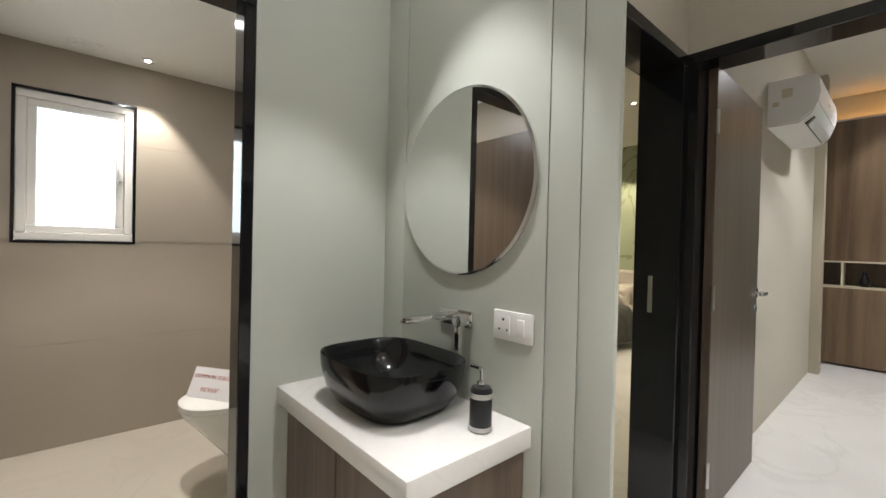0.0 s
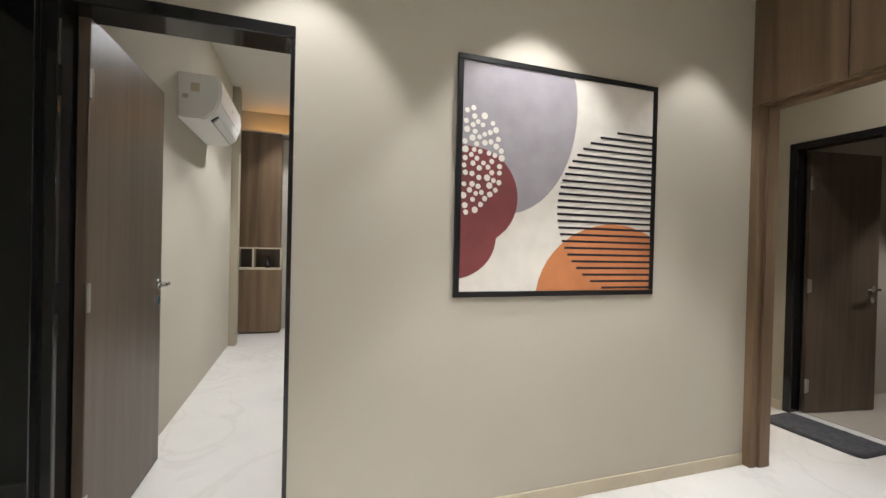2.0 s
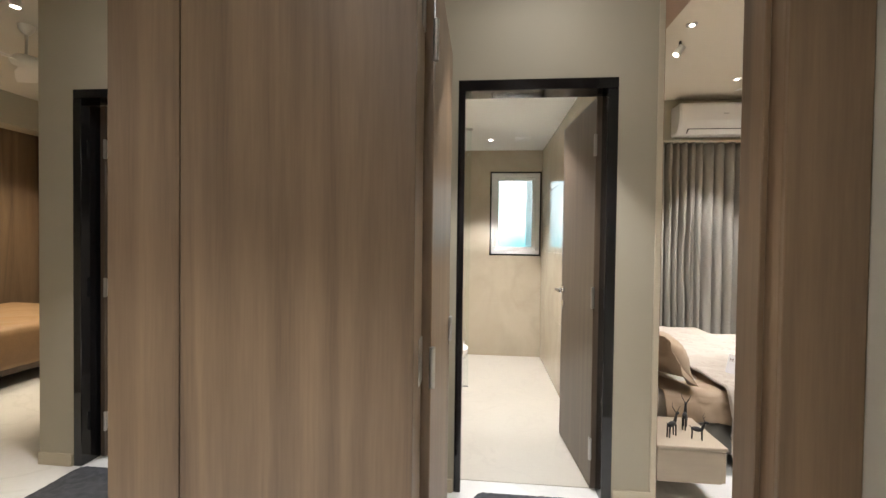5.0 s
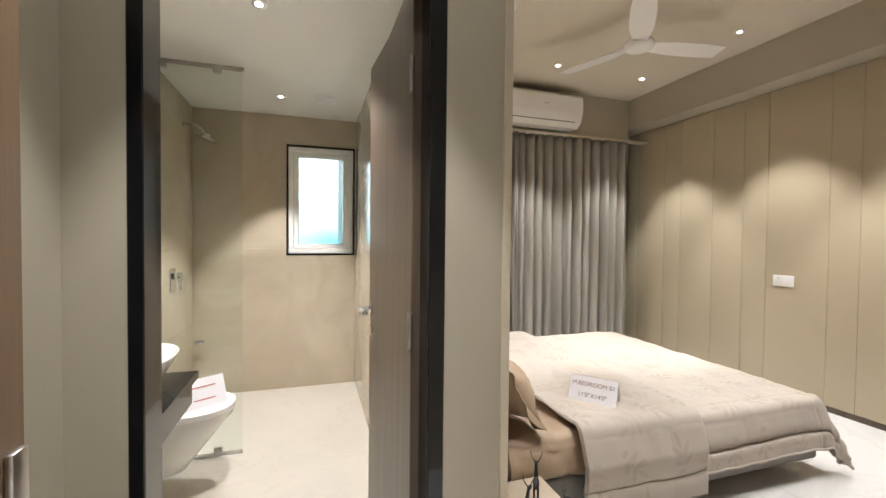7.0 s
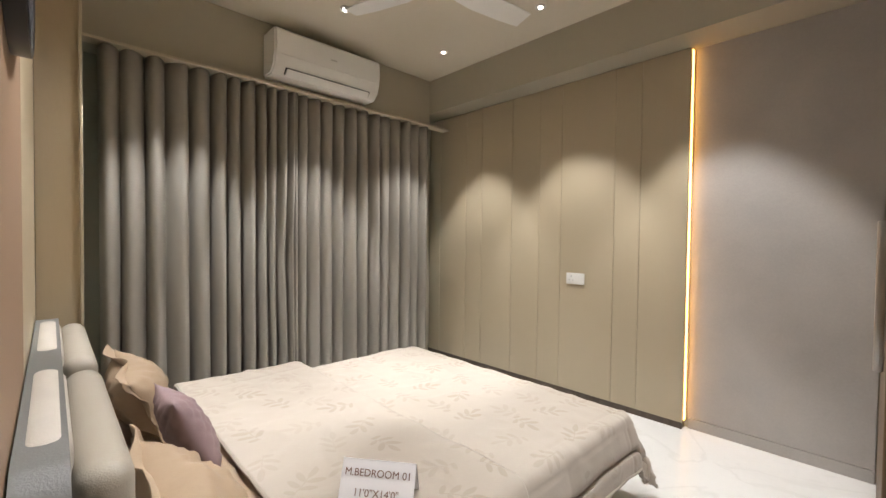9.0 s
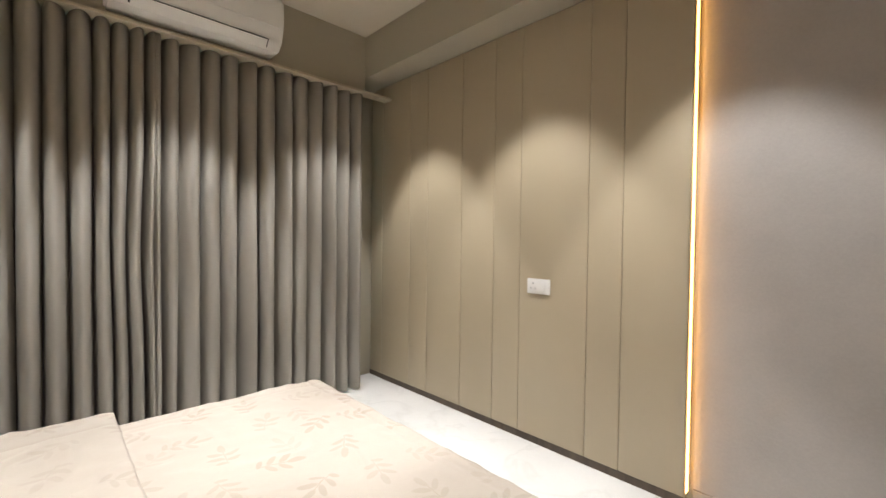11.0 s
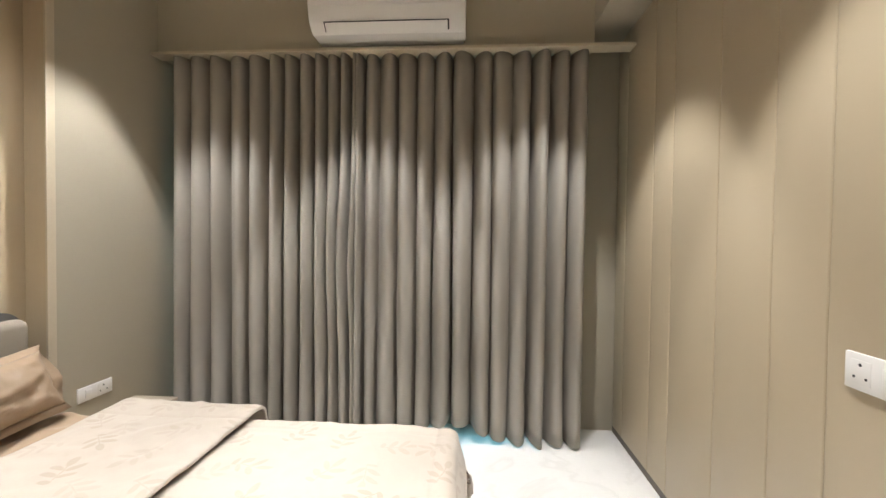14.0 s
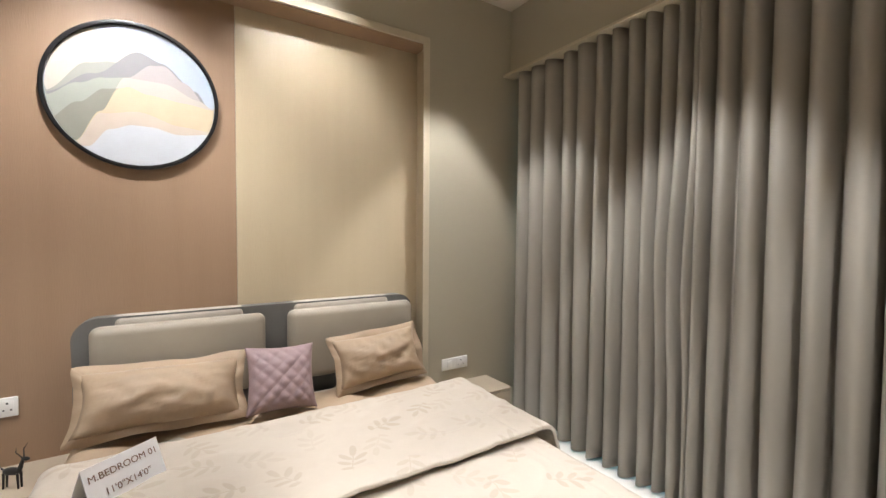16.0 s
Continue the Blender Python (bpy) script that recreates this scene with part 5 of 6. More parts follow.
HILLS = (
    ("cream haze", (0.50, 0.46, 0.40), ((-1, 0.9), (-0.4, 0.85), (-0.1, 0.76), (0.1, 0.55), (1, -0.3))),
    ("grey hill", (0.30, 0.305, 0.275), ((-1, -0.08), (-0.54, 0.38), (-0.3, 0.44), (0.28, 0.54), (1, -0.3))),
    ("slate hill", (0.235, 0.235, 0.245), ((-1, -0.1), (-0.49, 0.24), (0.04, 0.645), (0.31, 0.545), (0.74, 0.21), (0.94, -0.04), (1, -0.2))),
    ("mauve hill", (0.37, 0.335, 0.33), ((-1, -0.6), (-0.3, 0.0), (-0.12, 0.25), (0.2, 0.49), (0.33, 0.51), (0.6, 0.31), (0.94, -0.05), (1, -0.2))),
    ("pale sage hill", (0.315, 0.33, 0.29), ((-1, -0.14), (-0.65, 0.08), (-0.38, 0.20), (-0.1, 0.25), (0.05, 0.0), (1, -0.6))),
    ("cream hill", (0.45, 0.405, 0.365), ((-1, -0.9), (-0.3, 0.0), (-0.13, 0.25), (0.33, 0.25), (0.79, 0.07), (0.97, -0.03), (1, -0.1))),
    ("olive hill", (0.235, 0.235, 0.195), ((-1, -0.48), (-0.65, -0.18), (-0.36, 0.05), (-0.18, 0.08), (0.0, -0.3), (1, -0.8))),
    ("sand hill", (0.52, 0.43, 0.295), ((-1, -1), (-0.70, -0.72), (-0.41, -0.27), (-0.2, 0.08), (-0.09, 0.12), (0.13, 0.05), (0.59, 0.0), (1, -0.05))),
    ("pale sand hill", (0.50, 0.425, 0.355), ((-1, -1), (-0.70, -0.73), (-0.41, -0.30), (0.03, -0.22), (0.54, -0.36), (1, -0.40))),
    ("pale foreground", (0.50, 0.525, 0.565), ((-1, -1), (-0.56, -0.78), (-0.31, -0.51), (-0.05, -0.42), (0.18, -0.42), (0.5, -0.49), (1, -0.43))),
)
for k, (label, colour, line) in enumerate(HILLS):
    tone = tuple(c * 0.93 for c in colour)
    hill(line, 2.6456 + 0.0006 * k, noise_mat("print_" + label.replace(" ", "_"), colour, tone, 12, 0.6, 0.05, 0.05, 300), label)

# ---- master bedroom: bed ----
bed = thing("double_bed", 3.85, 5.82, 0, "grey upholstered double bed with padded headboard", "bed")
part("base", box_bm(2.74, 4.78, 4.915, 6.60, 0.075, 0.25, 0.02, 3), BEDBASE, bed, "grey upholstered base")
for x in (3.0, 4.35):
    for y in (5.3, 6.25):
        part("leg", tube_bm((x, y, 0.0), (x, y, 0.085), 0.03), BLACK, bed)
part("mattress", box_bm(2.74, 4.76, 4.93, 6.60, 0.25, 0.418, 0.05, 4), LIGHT_FABRIC, bed)
hb_bm = bmesh.new()
outline = [(4.887, 0.05), (6.60, 0.05)]
for cy, cz, a0 in ((6.50, 0.825, 0), (4.987, 0.825, 90)):
    outline += [(cy + 0.10 * math.cos(radians(a0 + 9 * i)), cz + 0.10 * math.sin(radians(a0 + 9 * i))) for i in range(11)]
back, face = ([hb_bm.verts.new((x, y, z)) for y, z in outline] for x in (2.636, 2.706))
hb_bm.faces.new(back), hb_bm.faces.new(face[::-1])
for i in range(len(outline)):
    j = (i + 1) % len(outline)
    hb_bm.faces.new((back[i], face[i], face[j], back[j]))
bmesh.ops.bevel(hb_bm, geom=[e for e in hb_bm.edges if abs(e.verts[0].co.x - e.verts[1].co.x) < 1e-6], offset=0.016, segments=3, affect="EDGES")
hbd = part("headboard", hb_bm, GREY_FABRIC, bed, "slate grey headboard with rounded ends")
for y0, y1 in ((5.03, 5.60), (5.83, 6.44)):
    part("top_insert", box_bm(2.634, 2.713, y0, y1, 0.80, 0.931, 0.036, 5), LIGHT_FABRIC, hbd, "light ribbed headboard insert")
for y0, y1 in ((4.957, 5.687), (5.80, 6.565)):
    part("headboard_cushion", box_bm(2.708, 2.795, y0, y1, 0.50, 0.893, 0.040, 5), TAUPE_FABRIC, bed, "taupe padded headboard cushion")


def sheet_bm(x0, x1, y0, y1, top, drop0, drop1, foot, nx, ny, puff, wrinkle, seed, hang=0.03, sag=0.0):
    """Bedding spread over the mattress: flat on top with soft quilting, turned down over both sides and, where foot is over 0, over the end."""
    bm = bmesh.new()
    rows = []
    W = y1 - y0
    for k in range(ny + 1):
        s = -drop0 + (W + drop0 + drop1) * k / ny
        row = []
        for i in range(nx + 1):
            t = (x1 - x0 + foot) * i / nx
            x, y, z = x0 + t, y0 + s, top
            nrm = noise.noise((x * 2.1, (y0 + s) * 2.1, seed))
            fine = noise.noise((x * 9, (y0 + s) * 9, seed + 3))
            over = ov = 0.0
            R = 0.055
            if s < R:
                a = min((R - s) / R, math.pi / 2)
                y = y0 + R - R * math.sin(a)
                z -= R * (1 - math.cos(a))
                over = max(0.0, (R - s) - R * math.pi / 2)
                z -= over
                y -= hang * min(1, over / 0.1) * (0.7 + 0.10 * math.sin(x * 7 + seed) + 0.2 * nrm)
            elif s > W - R:
                a = min((s - W + R) / R, math.pi / 2)
                y = y1 - R + R * math.sin(a)
                z -= R * (1 - math.cos(a))
                over = max(0.0, (s - W + R) - R * math.pi / 2)
                z -= over
                y += hang * min(1, over / 0.1) * (0.7 + 0.5 * nrm)
            if foot > 0 and t > x1 - x0 - R:
                q = t - (x1 - x0 - R)
                a = min(q / R, math.pi / 2)
                x = x1 - R + R * math.sin(a)
                z -= R * (1 - math.cos(a))
                ov = max(0.0, q - R * math.pi / 2)
                z -= ov
                tip = min(over, ov)
                x, y, z = x + 0.22 * tip, y + 0.22 * tip * (-1 if s < 0.1 else 1), z + 0.72 * tip
                x += hang * min(1, ov / 0.1) * (0.7 + 0.14 * math.sin((y0 + s) * 7) + 0.3 * nrm)
            qx, qy = abs(math.sin(math.pi * x / 0.52)), abs(math.sin(math.pi * (y0 + s + 0.1) / 0.60))
            soft = 0.22 * puff * (min(1, qx * 2.2) * min(1, qy * 2.2)) ** 0.6
            if puff:
                for e in (s + drop0, W + drop1 - s, (x1 - x0 + foot - t) if foot else 1.0):
                    soft -= 0.30 * puff * math.exp(-((e - 0.335) / 0.008) ** 2) + 0.95 * puff * math.exp(-((e - 0.115) / 0.009) ** 2) + 0.45 * puff * math.exp(-((e - 0.115) / 0.03) ** 2)
            z += soft + wrinkle * (0.7 * nrm + (0.15 if puff else 0.35) * fine)
            if puff:
                z += 0.006 * max(0.0, 0.22 - abs(noise.noise((x * 5 + 1.5 * (y0 + s), (y0 + s) * 3.4 - 1.2 * x, seed + 8)))) / 0.22 + 0.0035 * noise.noise((x * 14, (y0 + s) * 14, seed + 4))
            else:
                z += wrinkle * 1.1 * (0.35 - abs(noise.noise((x * 4.5 + 2.5 * y, (y0 + s) * 2.2 - x, seed + 8)))) * 1.3
            if over:
                y += (1.4 * soft + (0.4 * wrinkle * fine if puff else 0.9 * wrinkle * (abs(fine) + 0.2))) * (-1 if s < 0.1 else 1)
                z += 0.003 * math.sin(x * 9 + seed) * min(1, over / 0.1)
            if puff and not foot:
                z -= 0.006 * max(0.0, 1 - (x1 - x0 - t) / 0.04) ** 2
            row.append(bm.verts.new((x, y, max(z, 0.03))))
        rows.append(row)
    cloth = bm.loops.layers.uv.new("cloth")
    run, span = (x1 - x0 + foot) / nx, (W + drop0 + drop1) / ny
    for k, (a, b) in enumerate(zip(rows, rows[1:])):
        for i in range(nx):
            f = bm.faces.new((a[i], a[i + 1], b[i + 1], b[i]))
            for loop, (di, dk) in zip(f.loops, ((0, 0), (1, 0), (1, 1), (0, 1))):
                loop[cloth].uv = (x0 + (i + di) * run, y0 - drop0 + (k + dk) * span)
    rim = [v.co.copy() for v in rows[0]] + [r[-1].co.copy() for r in rows[1:]] + [v.co.copy() for v in rows[-1][::-1]] + [r[0].co.copy() for r in rows[::-1]]
    rims.append(rim)
    return bm


rims = []


def piping_bm(points, r):
    """A thin round cord along a line of places."""
    bm = bmesh.new()
    pts = points[::2]
    rings = []
    for i, p in enumerate(pts):
        d = (pts[(i + 1) % len(pts)] - pts[i - 1]).normalized()
        q = d.to_track_quat("Z", "Y")
        rings.append([bm.verts.new(p + q @ Vector((r * math.cos(a), r * math.sin(a), 0))) for a in (0, 1.257, 2.513, 3.77, 5.027)])
    for a, b in zip(rings, rings[1:]):
        for i in range(5):
            bm.faces.new((a[i], a[(i + 1) % 5], b[(i + 1) % 5], b[i]))
    return bm


def quilt(name, bm, material, label, thick):
    """A thick quilt with a corded edge."""
    rim = rims[-1]
    top = thing(name, *rim[0], label, "duvet")
    ob = part("cover", bm, material, top, smooth=180)
    m = ob.modifiers.new("thickness", "SOLIDIFY")
    m.thickness, m.offset = thick, 1
    part("piping", piping_bm([p + Vector((0, 0, thick * 0.5)) for p in rim], 0.006), material, top, "corded edge", smooth=180)
    return top


def bedding(name, bm, material, label, thick, category="bedding"):
    ob = solid(name, bm, material, label, category, smooth=180)
    m = ob.modifiers.new("thickness", "SOLIDIFY")
    m.thickness, m.offset = thick, 1
    return ob


bedding("bed_sheet", sheet_bm(2.83, 3.8, 4.915, 6.62, 0.428, 0.15, 0.13, 0.0, 140, 170, 0.0, 0.030, 2.0, 0.03), TAN_SHEET, "tan sateen bed sheet tucked over the mattress", 0.004)
quilt("duvet", sheet_bm(3.30, 4.815, 4.895, 6.655, 0.431, 0.25, 0.22, 0.24, 230, 240, 0.016, 0.008, 5.0, 0.05), DUVET, "ivory leaf-print quilted duvet spread over bed", 0.018)
fold = sheet_bm(3.17, 3.855, 4.88, 6.72, 0.458, 0.345, 0.13, 0.0, 100, 260, 0.014, 0.009, 9.0, 0.055)
quilt("duvet", fold, DUVET, "ivory leaf-print quilt, upper layer hanging lower", 0.017)


def put_pillow(name, w, h, d, m, material, label, flange=0.0, seed=0, quilt=0.0, category="pillow"):
    ob = thing(name, *m.translation, label, category)
    bm = pillow_bm(w, h, d, seed=seed, quilt=quilt, nx=44 if quilt else 28, ny=44 if quilt else 22)
    bm.transform(m)
    part("filling", bm, material, ob, smooth=180)
    if flange:
        bm = flange_bm(w, h, flange, seed)
        bm.transform(m)
        part("border", bm, material, ob, "floppy fabric border", smooth=180)
    return ob


put_pillow("pillow", 0.63, 0.27, 0.20, pose(2.925, 5.24, 0.597, 0, 0, 90) @ pose(0, 0, 0, -34, 2, 0), TAN_SHEET, "tan sateen pillow leaning on the headboard", 0.035, 1)
put_pillow("pillow", 0.51, 0.27, 0.19, pose(2.95, 6.262, 0.618, 0, 0, 90) @ pose(0, 0, 0, -24, -4, 0), TAN_SHEET, "tan sateen pillow leaning on the headboard", 0.035, 6)
put_pillow("cushion", 0.325, 0.32, 0.12, pose(3.025, 5.715, 0.615, 0, 0, 90) @ pose(0, 0, 0, -26, 3, 0), MAUVE, "mauve diamond-quilted square cushion between pillows", 0.0, 3, 0.009, "cushion")

tent_sign(3.43, 5.13, 0.474, -52, 0.235, 0.13, [("M.BEDROOM 01", 0.030), ("11'0\"X14'0\"", 0.030)], INK_BROWN, "white folded card with brown print on duvet", 25)

for y0, y1, x0, x1, lab in ((4.515, 4.875, 2.634, 2.96, "floating taupe nightstand with animal figurines on top"), (6.72, 7.17, 2.787, 3.06, "floating taupe nightstand beside the curtains")):
    ns = thing("nightstand", (x0 + x1) / 2, (y0 + y1) / 2, 0.14, lab, "nightstand", "bedside nightstands")
    part("top", box_bm(x0, x1 + 0.006, y0, y1, 0.282, 0.30, 0.003, 1), NIGHT_WOOD, ns)
    part("body", box_bm(x0, x1 - 0.02, y0 + 0.003, y1 - 0.003, 0.12, 0.282), NIGHT_WOOD, ns)
    part("drawer", box_bm(x1 - 0.02, x1, y0 + 0.005, y1 - 0.005, 0.124, 0.278, 0.002, 1), NIGHT_WOOD, ns)


def deer(x, y, z, turn, s, label):
    """A stylised standing animal with antlers, as one mesh."""
    bm = bmesh.new()
    r = bmesh.ops.create_uvsphere(bm, u_segments=16, v_segments=10, radius=1, matrix=Matrix.Translation((0, 0, 0.085)) @ Matrix.Diagonal((0.045, 0.016, 0.020, 1)))
    for lx in (-0.033, 0.033):
        for ly in (-0.009, 0.009):
            add_tube(bm, (lx, ly, 0.08), (lx * 1.1, ly, 0.0), 0.006, 0.004, 10)
    add_tube(bm, (0.034, 0, 0.09), (0.054, 0, 0.145), 0.011, 0.007, 12)
    bmesh.ops.create_uvsphere(bm, u_segments=12, v_segments=8, radius=1, matrix=Matrix.Translation((0.066, 0, 0.148)) @ Matrix.Diagonal((0.021, 0.009, 0.010, 1)))
    for side in (-1, 1):
        add_tube(bm, (0.055, side * 0.004, 0.154), (0.040, side * 0.020, 0.188), 0.003, 0.002, 8)
        add_tube(bm, (0.040, side * 0.020, 0.188), (0.052, side * 0.030, 0.215), 0.0022, 0.001, 8)
    add_tube(bm, (-0.043, 0, 0.092), (-0.058, 0, 0.105), 0.005, 0.002, 8)
    bm.transform(pose(x, y, z, 0, 0, turn) @ Matrix.Scale(s, 4))
    return solid("animal_figurine", bm, BULB_BLACK, label, "figurine", "black animal figurines on the nightstand")


deer(2.745, 4.62, 0.3005, 35, 0.75, "small black metal antlered figurine on nightstand")
deer(2.86, 4.60, 0.3005, -20, 0.62, "small black metal antlered figurine on nightstand")
deer(2.86, 4.73, 0.3005, 60, 0.80, "small black metal antlered figurine on nightstand")

# ---- guest bedroom through the doorway ----
structure("wall_guest_south", box_bm(-3.65, -0.15, -0.17, 0.02, 0, 3.2), PAINT, "plain greige bedroom wall")
structure("wall_guest_column", box_bm(-3.80, -3.65, -0.17, 0.10, 0, 3.2), PAINT_BED, "greige wall edge beside wardrobe")
structure("wall_guest_far", box_bm(-4.75, -4.60, -0.17, 3.3, 0, 3.2), PAINT, "plain greige bedroom wall")
structure("wall_guest_north", box_bm(-4.75, -0.15, 3.1, 3.3, 0, 3.2), PAINT, "plain greige bedroom wall")
gac = split_ac(-2.42, -1.52, 0.02, 0.29, 2.09, 2.40, 1, "white split air conditioner on bedroom wall")
part("sticker", box_bm(-1.5195, -1.5185, 0.10, 0.155, 2.27, 2.33), TRIM_CREAM, gac, "beige paper sticker")
part("sticker", box_bm(-1.5195, -1.5185, 0.05, 0.085, 2.22, 2.25), TRIM_CREAM, gac, "beige paper sticker")
gc = thing("tall_cabinet", -4.4, 0.3, 0, "tall walnut cabinet with a small lit open niche", "cabinet")
part("lower_door", box_bm(-4.58, -4.30, 0.02, 0.555, 0.02, 0.86, 0.002, 1), WALNUT, gc)
part("upper_door", box_bm(-4.58, -4.30, 0.02, 0.535, 1.16, 2.70, 0.002, 1), WALNUT, gc)
part("niche_back", box_bm(-4.58, -4.55, 0.02, 0.55, 0.86, 1.16), DARKWOOD, gc)
for a in ((0.02, 0.555, 0.86, 0.88), (0.02, 0.555, 1.14, 1.16), (0.535, 0.555, 0.88, 1.14), (0.19, 0.21, 0.88, 1.14)):
    part("niche_rim", box_bm(-4.55, -4.295, a[0], a[1], a[2], a[3]), TRIM_CREAM, gc, "pale niche rim")
vase = lathe_bm([(0.03, 0.0), (0.05, 0.04), (0.035, 0.09), (0.018, 0.13), (0.022, 0.16)], 20)
bmesh.ops.translate(vase, verts=vase.verts, vec=(-4.42, 0.37, 0.8805))
solid("small_vase", vase, BLACK, "small dark ornament standing in cabinet niche", "ornament")
curtain("curtain", 0.0, 1.2, 0.0, 0.03, 2.62, (1,) * 8, 0.04, TEAL, "teal pleated floor-length curtain", None, 21).matrix_world = pose(-4.42, 0.78, 0, 0, 0, 90) @ pose(0.6, 0, 0.03)
cv = thing("cove_light", -4.2, 1.5, 2.9, "amber glowing cove strip in bedroom ceiling", "cove light")
part("strip", box_bm(-4.50, -4.47, 0.05, 3.0, 2.74, 2.755), LED, cv)
part("soffit", box_bm(-4.59, -4.36, 0.03, 3.1, 2.702, 2.735), CEIL, cv, "white soffit edge")

# ---- bedroom with the green stone wall ----
structure("wall_green_stone", box_bm(-4.1, -3.95, -4.0, -0.17, 0, 2.9), GREEN_MARBLE, "green veined onyx feature wall")
structure("wall_green_north", box_bm(-4.1, -3.65, -0.19, -0.17, 0, 2.9), PAINT, "plain bedroom wall")
structure("wall_green_south", box_bm(-4.1, 0.93, -4.15, -4.0, 0, 2.9), PAINT, "plain bedroom wall")
structure("wall_green_east", box_bm(0.85, 0.93, -4.0, -0.93, 0, 2.9), PAINT, "plain bedroom wall")
gb = thing("guest_bed", -3.0, -2.5, 0, "double bed with charcoal blanket against onyx wall", "bed")
hbd = part("headboard", box_bm(-3.94, -3.86, -3.4, -1.55, 0.1, 0.93, 0.02, 3), LIGHT_FABRIC, gb, "cream padded headboard")
for k in range(3):
    part("headboard_panel", box_bm(-3.86, -3.83, -3.38 + 0.61 * k, -2.79 + 0.61 * k, 0.40, 0.91, 0.014, 3), LIGHT_FABRIC, gb)
part("mattress", box_bm(-3.83, -1.95, -3.3, -1.66, 0.12, 0.46, 0.05, 4), LIGHT_FABRIC, gb, "cream mattress and sheet")
bedding("blanket", sheet_bm(-3.25, -2.0, -3.32, -1.64, 0.485, 0.36, 0.38, 0.40, 60, 70, 0.0, 0.02, 14.0, 0.05), GREY_BLANKET, "charcoal woven blanket draped over bed", 0.015, "blanket")
put_pillow("pillow", 0.50, 0.30, 0.14, pose(-3.66, -2.95, 0.60, 0, 0, 90) @ pose(0, 0, 0, -30, 0, 0), LIGHT_FABRIC, "pale pillow leaning on cream headboard", 0.02, 11)
put_pillow("pillow", 0.48, 0.28, 0.14, pose(-3.55, -2.50, 0.59, 0, 0, 90) @ pose(0, 0, 0, -32, 0, 0), GREY_FABRIC, "grey pillow leaning on cream headboard", 0.0, 12)
put_pillow("pillow", 0.44, 0.30, 0.14, pose(-3.66, -2.05, 0.60, 0, 0, 90) @ pose(0, 0, 0, -30, 0, 0), LIGHT_FABRIC, "pale pillow leaning on cream headboard", 0.02, 13)
pl = thing("panel_light", -1.09, -1.14, 2.72, "small white lit ceiling panel light", "ceiling light")
part("rim", box_bm(-1.20, -0.98, -1.25, -1.03, 2.705, 2.7195, 0.002, 1), WHITE, pl)
part("diffuser", box_bm(-1.18, -1.00, -1.23, -1.05, 2.702, 2.7045), GLOW, pl)
ts = thing("ceiling_spotlight", -2.9, -1.95, 2.72, "small black adjustable ceiling spotlight, lit", "spotlight")
part("stem", tube_bm((-2.9, -1.95, 2.66), (-2.9, -1.95, 2.7195), 0.012), BULB_BLACK, ts)
part("can", tube_bm((-2.88, -1.95, 2.67), (-2.98, -1.98, 2.58), 0.03), BULB_BLACK, ts)

# ---- second bedroom past the lobby ----
structure("wall_second_wood", box_bm(-4.3, -4.15, 3.3, 7.7, 0, 2.62), WALNUT, "walnut panelled bedroom wall")
structure("beam_second", box_bm(-4.3, -3.85, 3.3, 7.7, 2.62, 3.2), PAINT_BED, "tan bedroom beam", "beam")
structure("wall_second_north", box_bm(-4.3, -0.55, 7.6, 7.75, 0, 3.2), PAINT_BED, "plain bedroom wall")
structure("wall_second_south", box_bm(-4.3, -0.152, 3.302, 3.488, 0, 3.2), PAINT, "plain bedroom wall")
curtain("curtain", -4.1, -2.9, 7.42, 0.03, 2.6, (1,) * 10, 0.042, IVORY_DRAPE, "ivory pleated floor-length curtain", None, 31)
sb = thing("second_bed", -3.2, 6.2, 0, "double bed with brown satin cover and dark base", "bed")
part("base", box_bm(-4.1, -2.32, 5.2, 6.9, 0.08, 0.22, 0.02, 3), DARKWOOD, sb)
part("mattress", box_bm(-4.1, -2.34, 5.22, 6.88, 0.22, 0.46, 0.05, 4), LIGHT_FABRIC, sb)
bedding("blanket", sheet_bm(-3.9, -2.30, 5.17, 6.93, 0.475, 0.28, 0.28, 0.30, 50, 60, 0.012, 0.014, 17.0, 0.03), BROWN_BLANKET, "brown satin bed cover draped to the base", 0.015, "blanket")
put_pillow("pillow", 0.5, 0.3, 0.14, pose(-3.95, 6.2, 0.60, 0, 0, 90) @ pose(0, 0, 0, -30, 0, 0), LIGHT_FABRIC, "pale pillow on second bed", 0.02, 15)
ceiling_fan(-1.95, 5.45, 2.70, 3.0, 0.6, (20, 140, 260), "white three-blade ceiling fan at rest")
for x, y in ((-1.49, 5.0), (-2.6, 6.3)):
    t2 = thing("ceiling_spotlight", x, y, 3.0, "small adjustable ceiling spotlight, lit", "spotlight", "second bedroom spotlights")
    part("stem", tube_bm((x, y, 2.95), (x, y, 2.9995), 0.012), WHITE, t2)
    part("can", tube_bm((x, y, 2.96), (x, y, 2.88), 0.032), WHITE, t2)
    part("bulb", tube_bm((x, y, 2.8795), (x, y, 2.8785), 0.026), GLOW, t2)
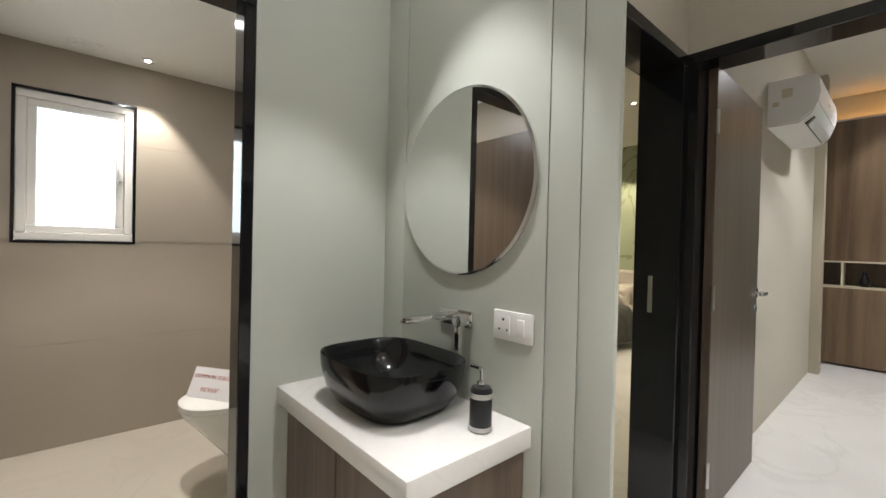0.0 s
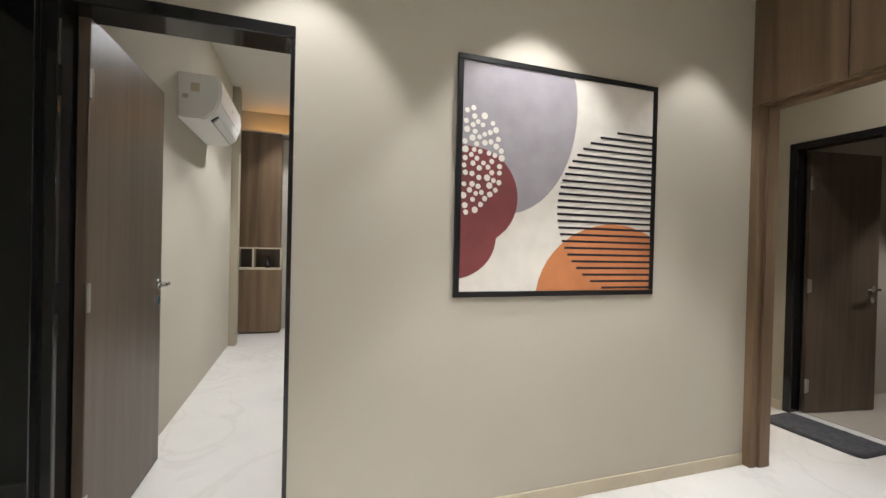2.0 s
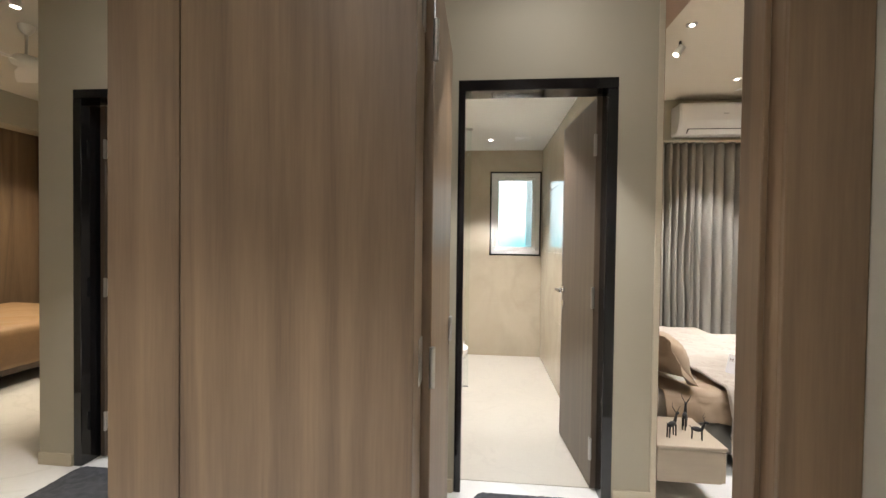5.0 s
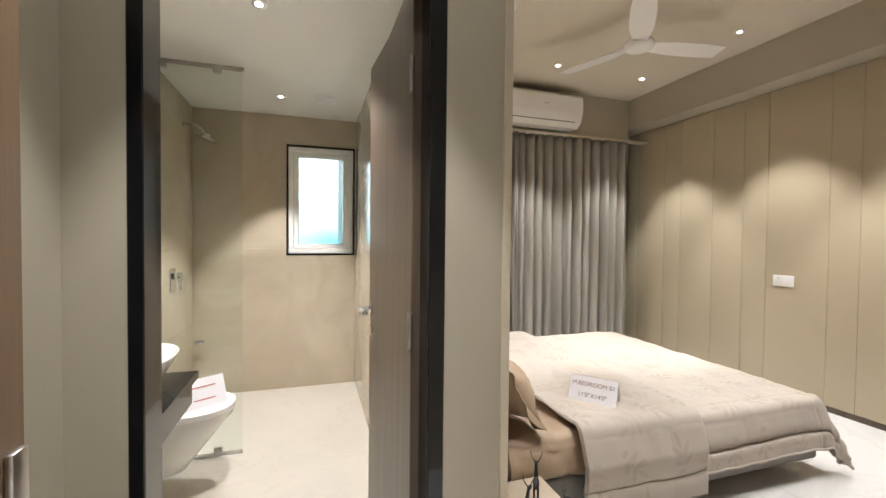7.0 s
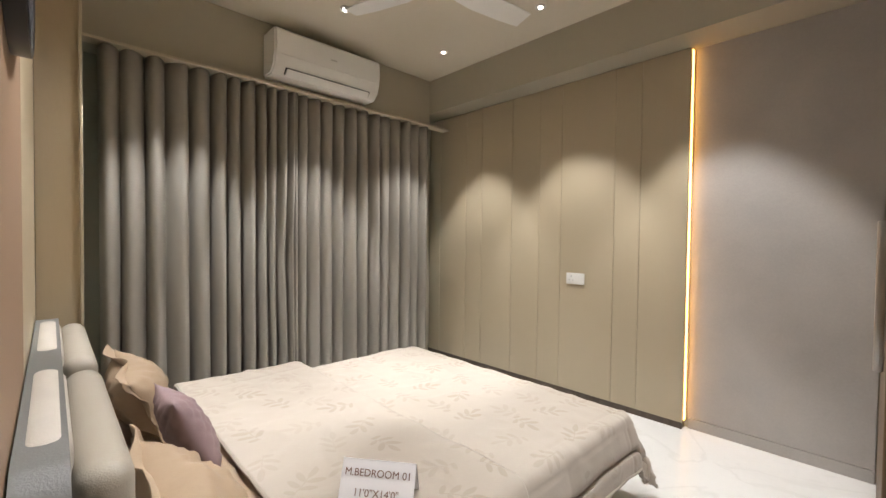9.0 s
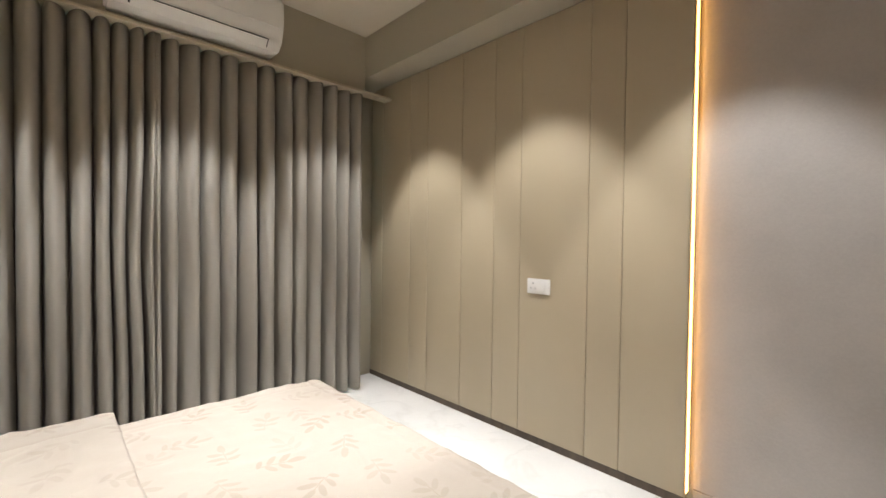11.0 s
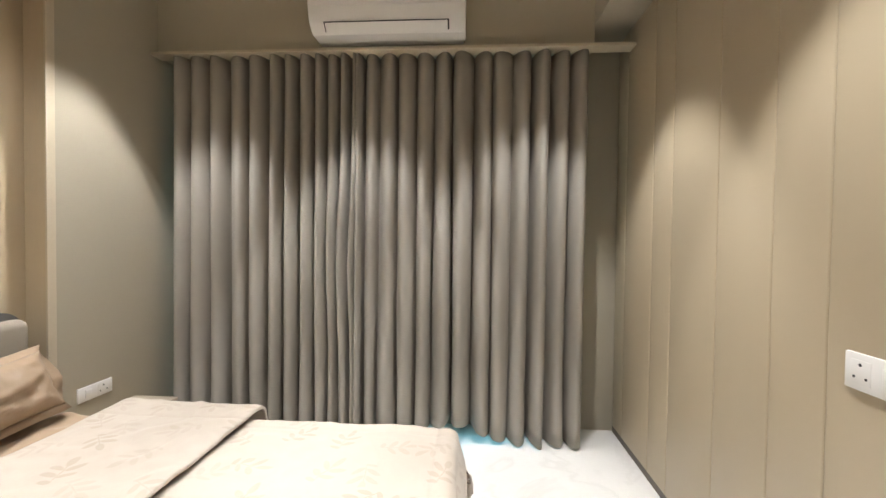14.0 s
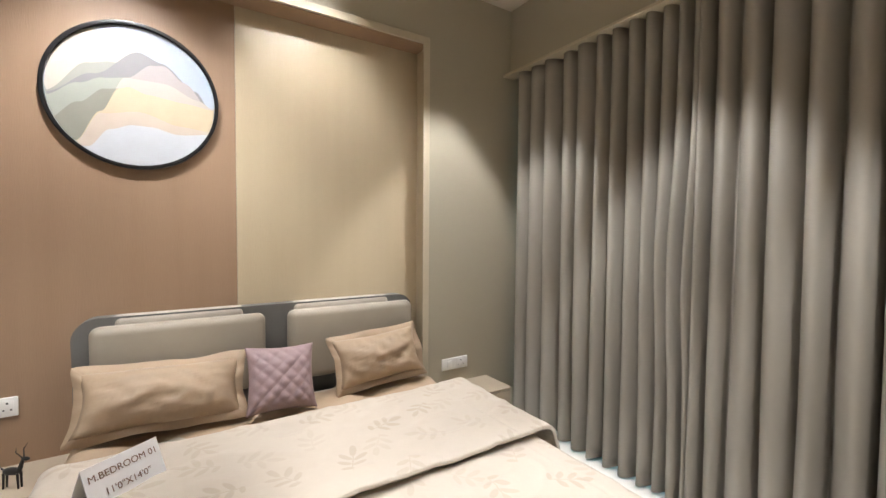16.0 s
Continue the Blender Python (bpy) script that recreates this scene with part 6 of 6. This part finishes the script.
# the fixture at y 5.02 is an added copy that brightens the picture's side
for y, to, w in ((5.94, 5.95, 58), (5.02, 5.12, 150)):
    bt = thing("ceiling_spotlight", 3.33, y, 2.94, "small adjustable ceiling spotlight aimed at headboard, lit", "spotlight", "bedroom spotlights")
    part("stem", tube_bm((3.33, y, 2.89), (3.33, y, 2.9395), 0.01), BULB_BLACK, bt)
    part("can", tube_bm((3.345, y, 2.895), (3.30, y, 2.83), 0.028), WHITE, bt)
    part("bulb", tube_bm((3.2995, y, 2.829), (3.299, y, 2.828), 0.022), GLOW, bt)
    spot(3.295, y, 2.82, w, 84 if y > 5.5 else 88, NEUTRAL, (2.62, to, 1.75 if y > 5.5 else 0.95), 0.9)

# ---- downlights with their lamps ----
# the one at (0.33, 2.93) is added to brighten the wall near the partition
for x, y, w, c in ((0.31, 0.85, 52, 72), (0.36, 1.90, 72, 80), (0.33, 2.93, 34, 74), (1.45, 1.0, 110, 70), (1.10, 2.1, 118, 86), (1.45, -0.22, 84, 60)):
    downlight(x, y, 2.72, w, c)
# the one at (3.95, 4.35) is added to light the bed's near side
for x, y, w, c in ((3.265, 6.765, 165, 63), (4.239, 6.765, 165, 63), (5.213, 6.765, 140, 66), (5.213, 5.765, 130, 69), (5.213, 4.765, 140, 70), (3.296, 5.677, 26, 66), (3.95, 4.35, 125, 84)):
    downlight(x, y, 2.94, w, c)
for x, y, w in ((0.3, 4.0, 85), (2.05, 4.0, 105)):
    downlight(x, y, 2.70, w)
for x, y, w, c in ((1.816, 5.367, 140, 112), (1.827, 6.617, 115, 70)):
    downlight(x, y, 2.33, w, c)
downlight(1.717, -2.376, 2.30, 60, 75, (1.0, 0.93, 0.84))
downlight(1.75, -1.5, 2.30, 60, 90, (1.0, 0.93, 0.84))
downlight(0.3, 5.6, 2.33, 70, 90)
for x, y, w in ((-0.9, 1.2, 130), (-2.6, 1.0, 110), (-3.9, 0.9, 70)):
    downlight(x, y, 3.05, w, 100)
for x, y, w in ((-3.40, -2.1, 110), (-2.2, -1.2, 170), (-3.40, -3.0, 110)):
    downlight(x, y, 2.72, w, 100, WARM)
for x, y, w in ((-2.2, 4.9, 200), (-3.4, 6.0, 150), (-3.2, 6.95, 100)):
    downlight(x, y, 3.0, w, 90, WARM)
# extra wide lamps, added to lift the ambient light in these rooms
for x, y, z, w in ((1.45, 1.0, 2.70, 6), (1.10, 2.1, 2.70, 2.5), (1.45, -0.22, 2.70, 3), (2.05, 4.0, 2.68, 3.5), (0.3, 4.0, 2.68, 3.5), (3.95, 4.35, 2.92, 1.5),
                   (1.75, -1.5, 2.28, 8), (-2.6, 1.0, 3.03, 12)):
    fill_lamp(x, y, z, w)
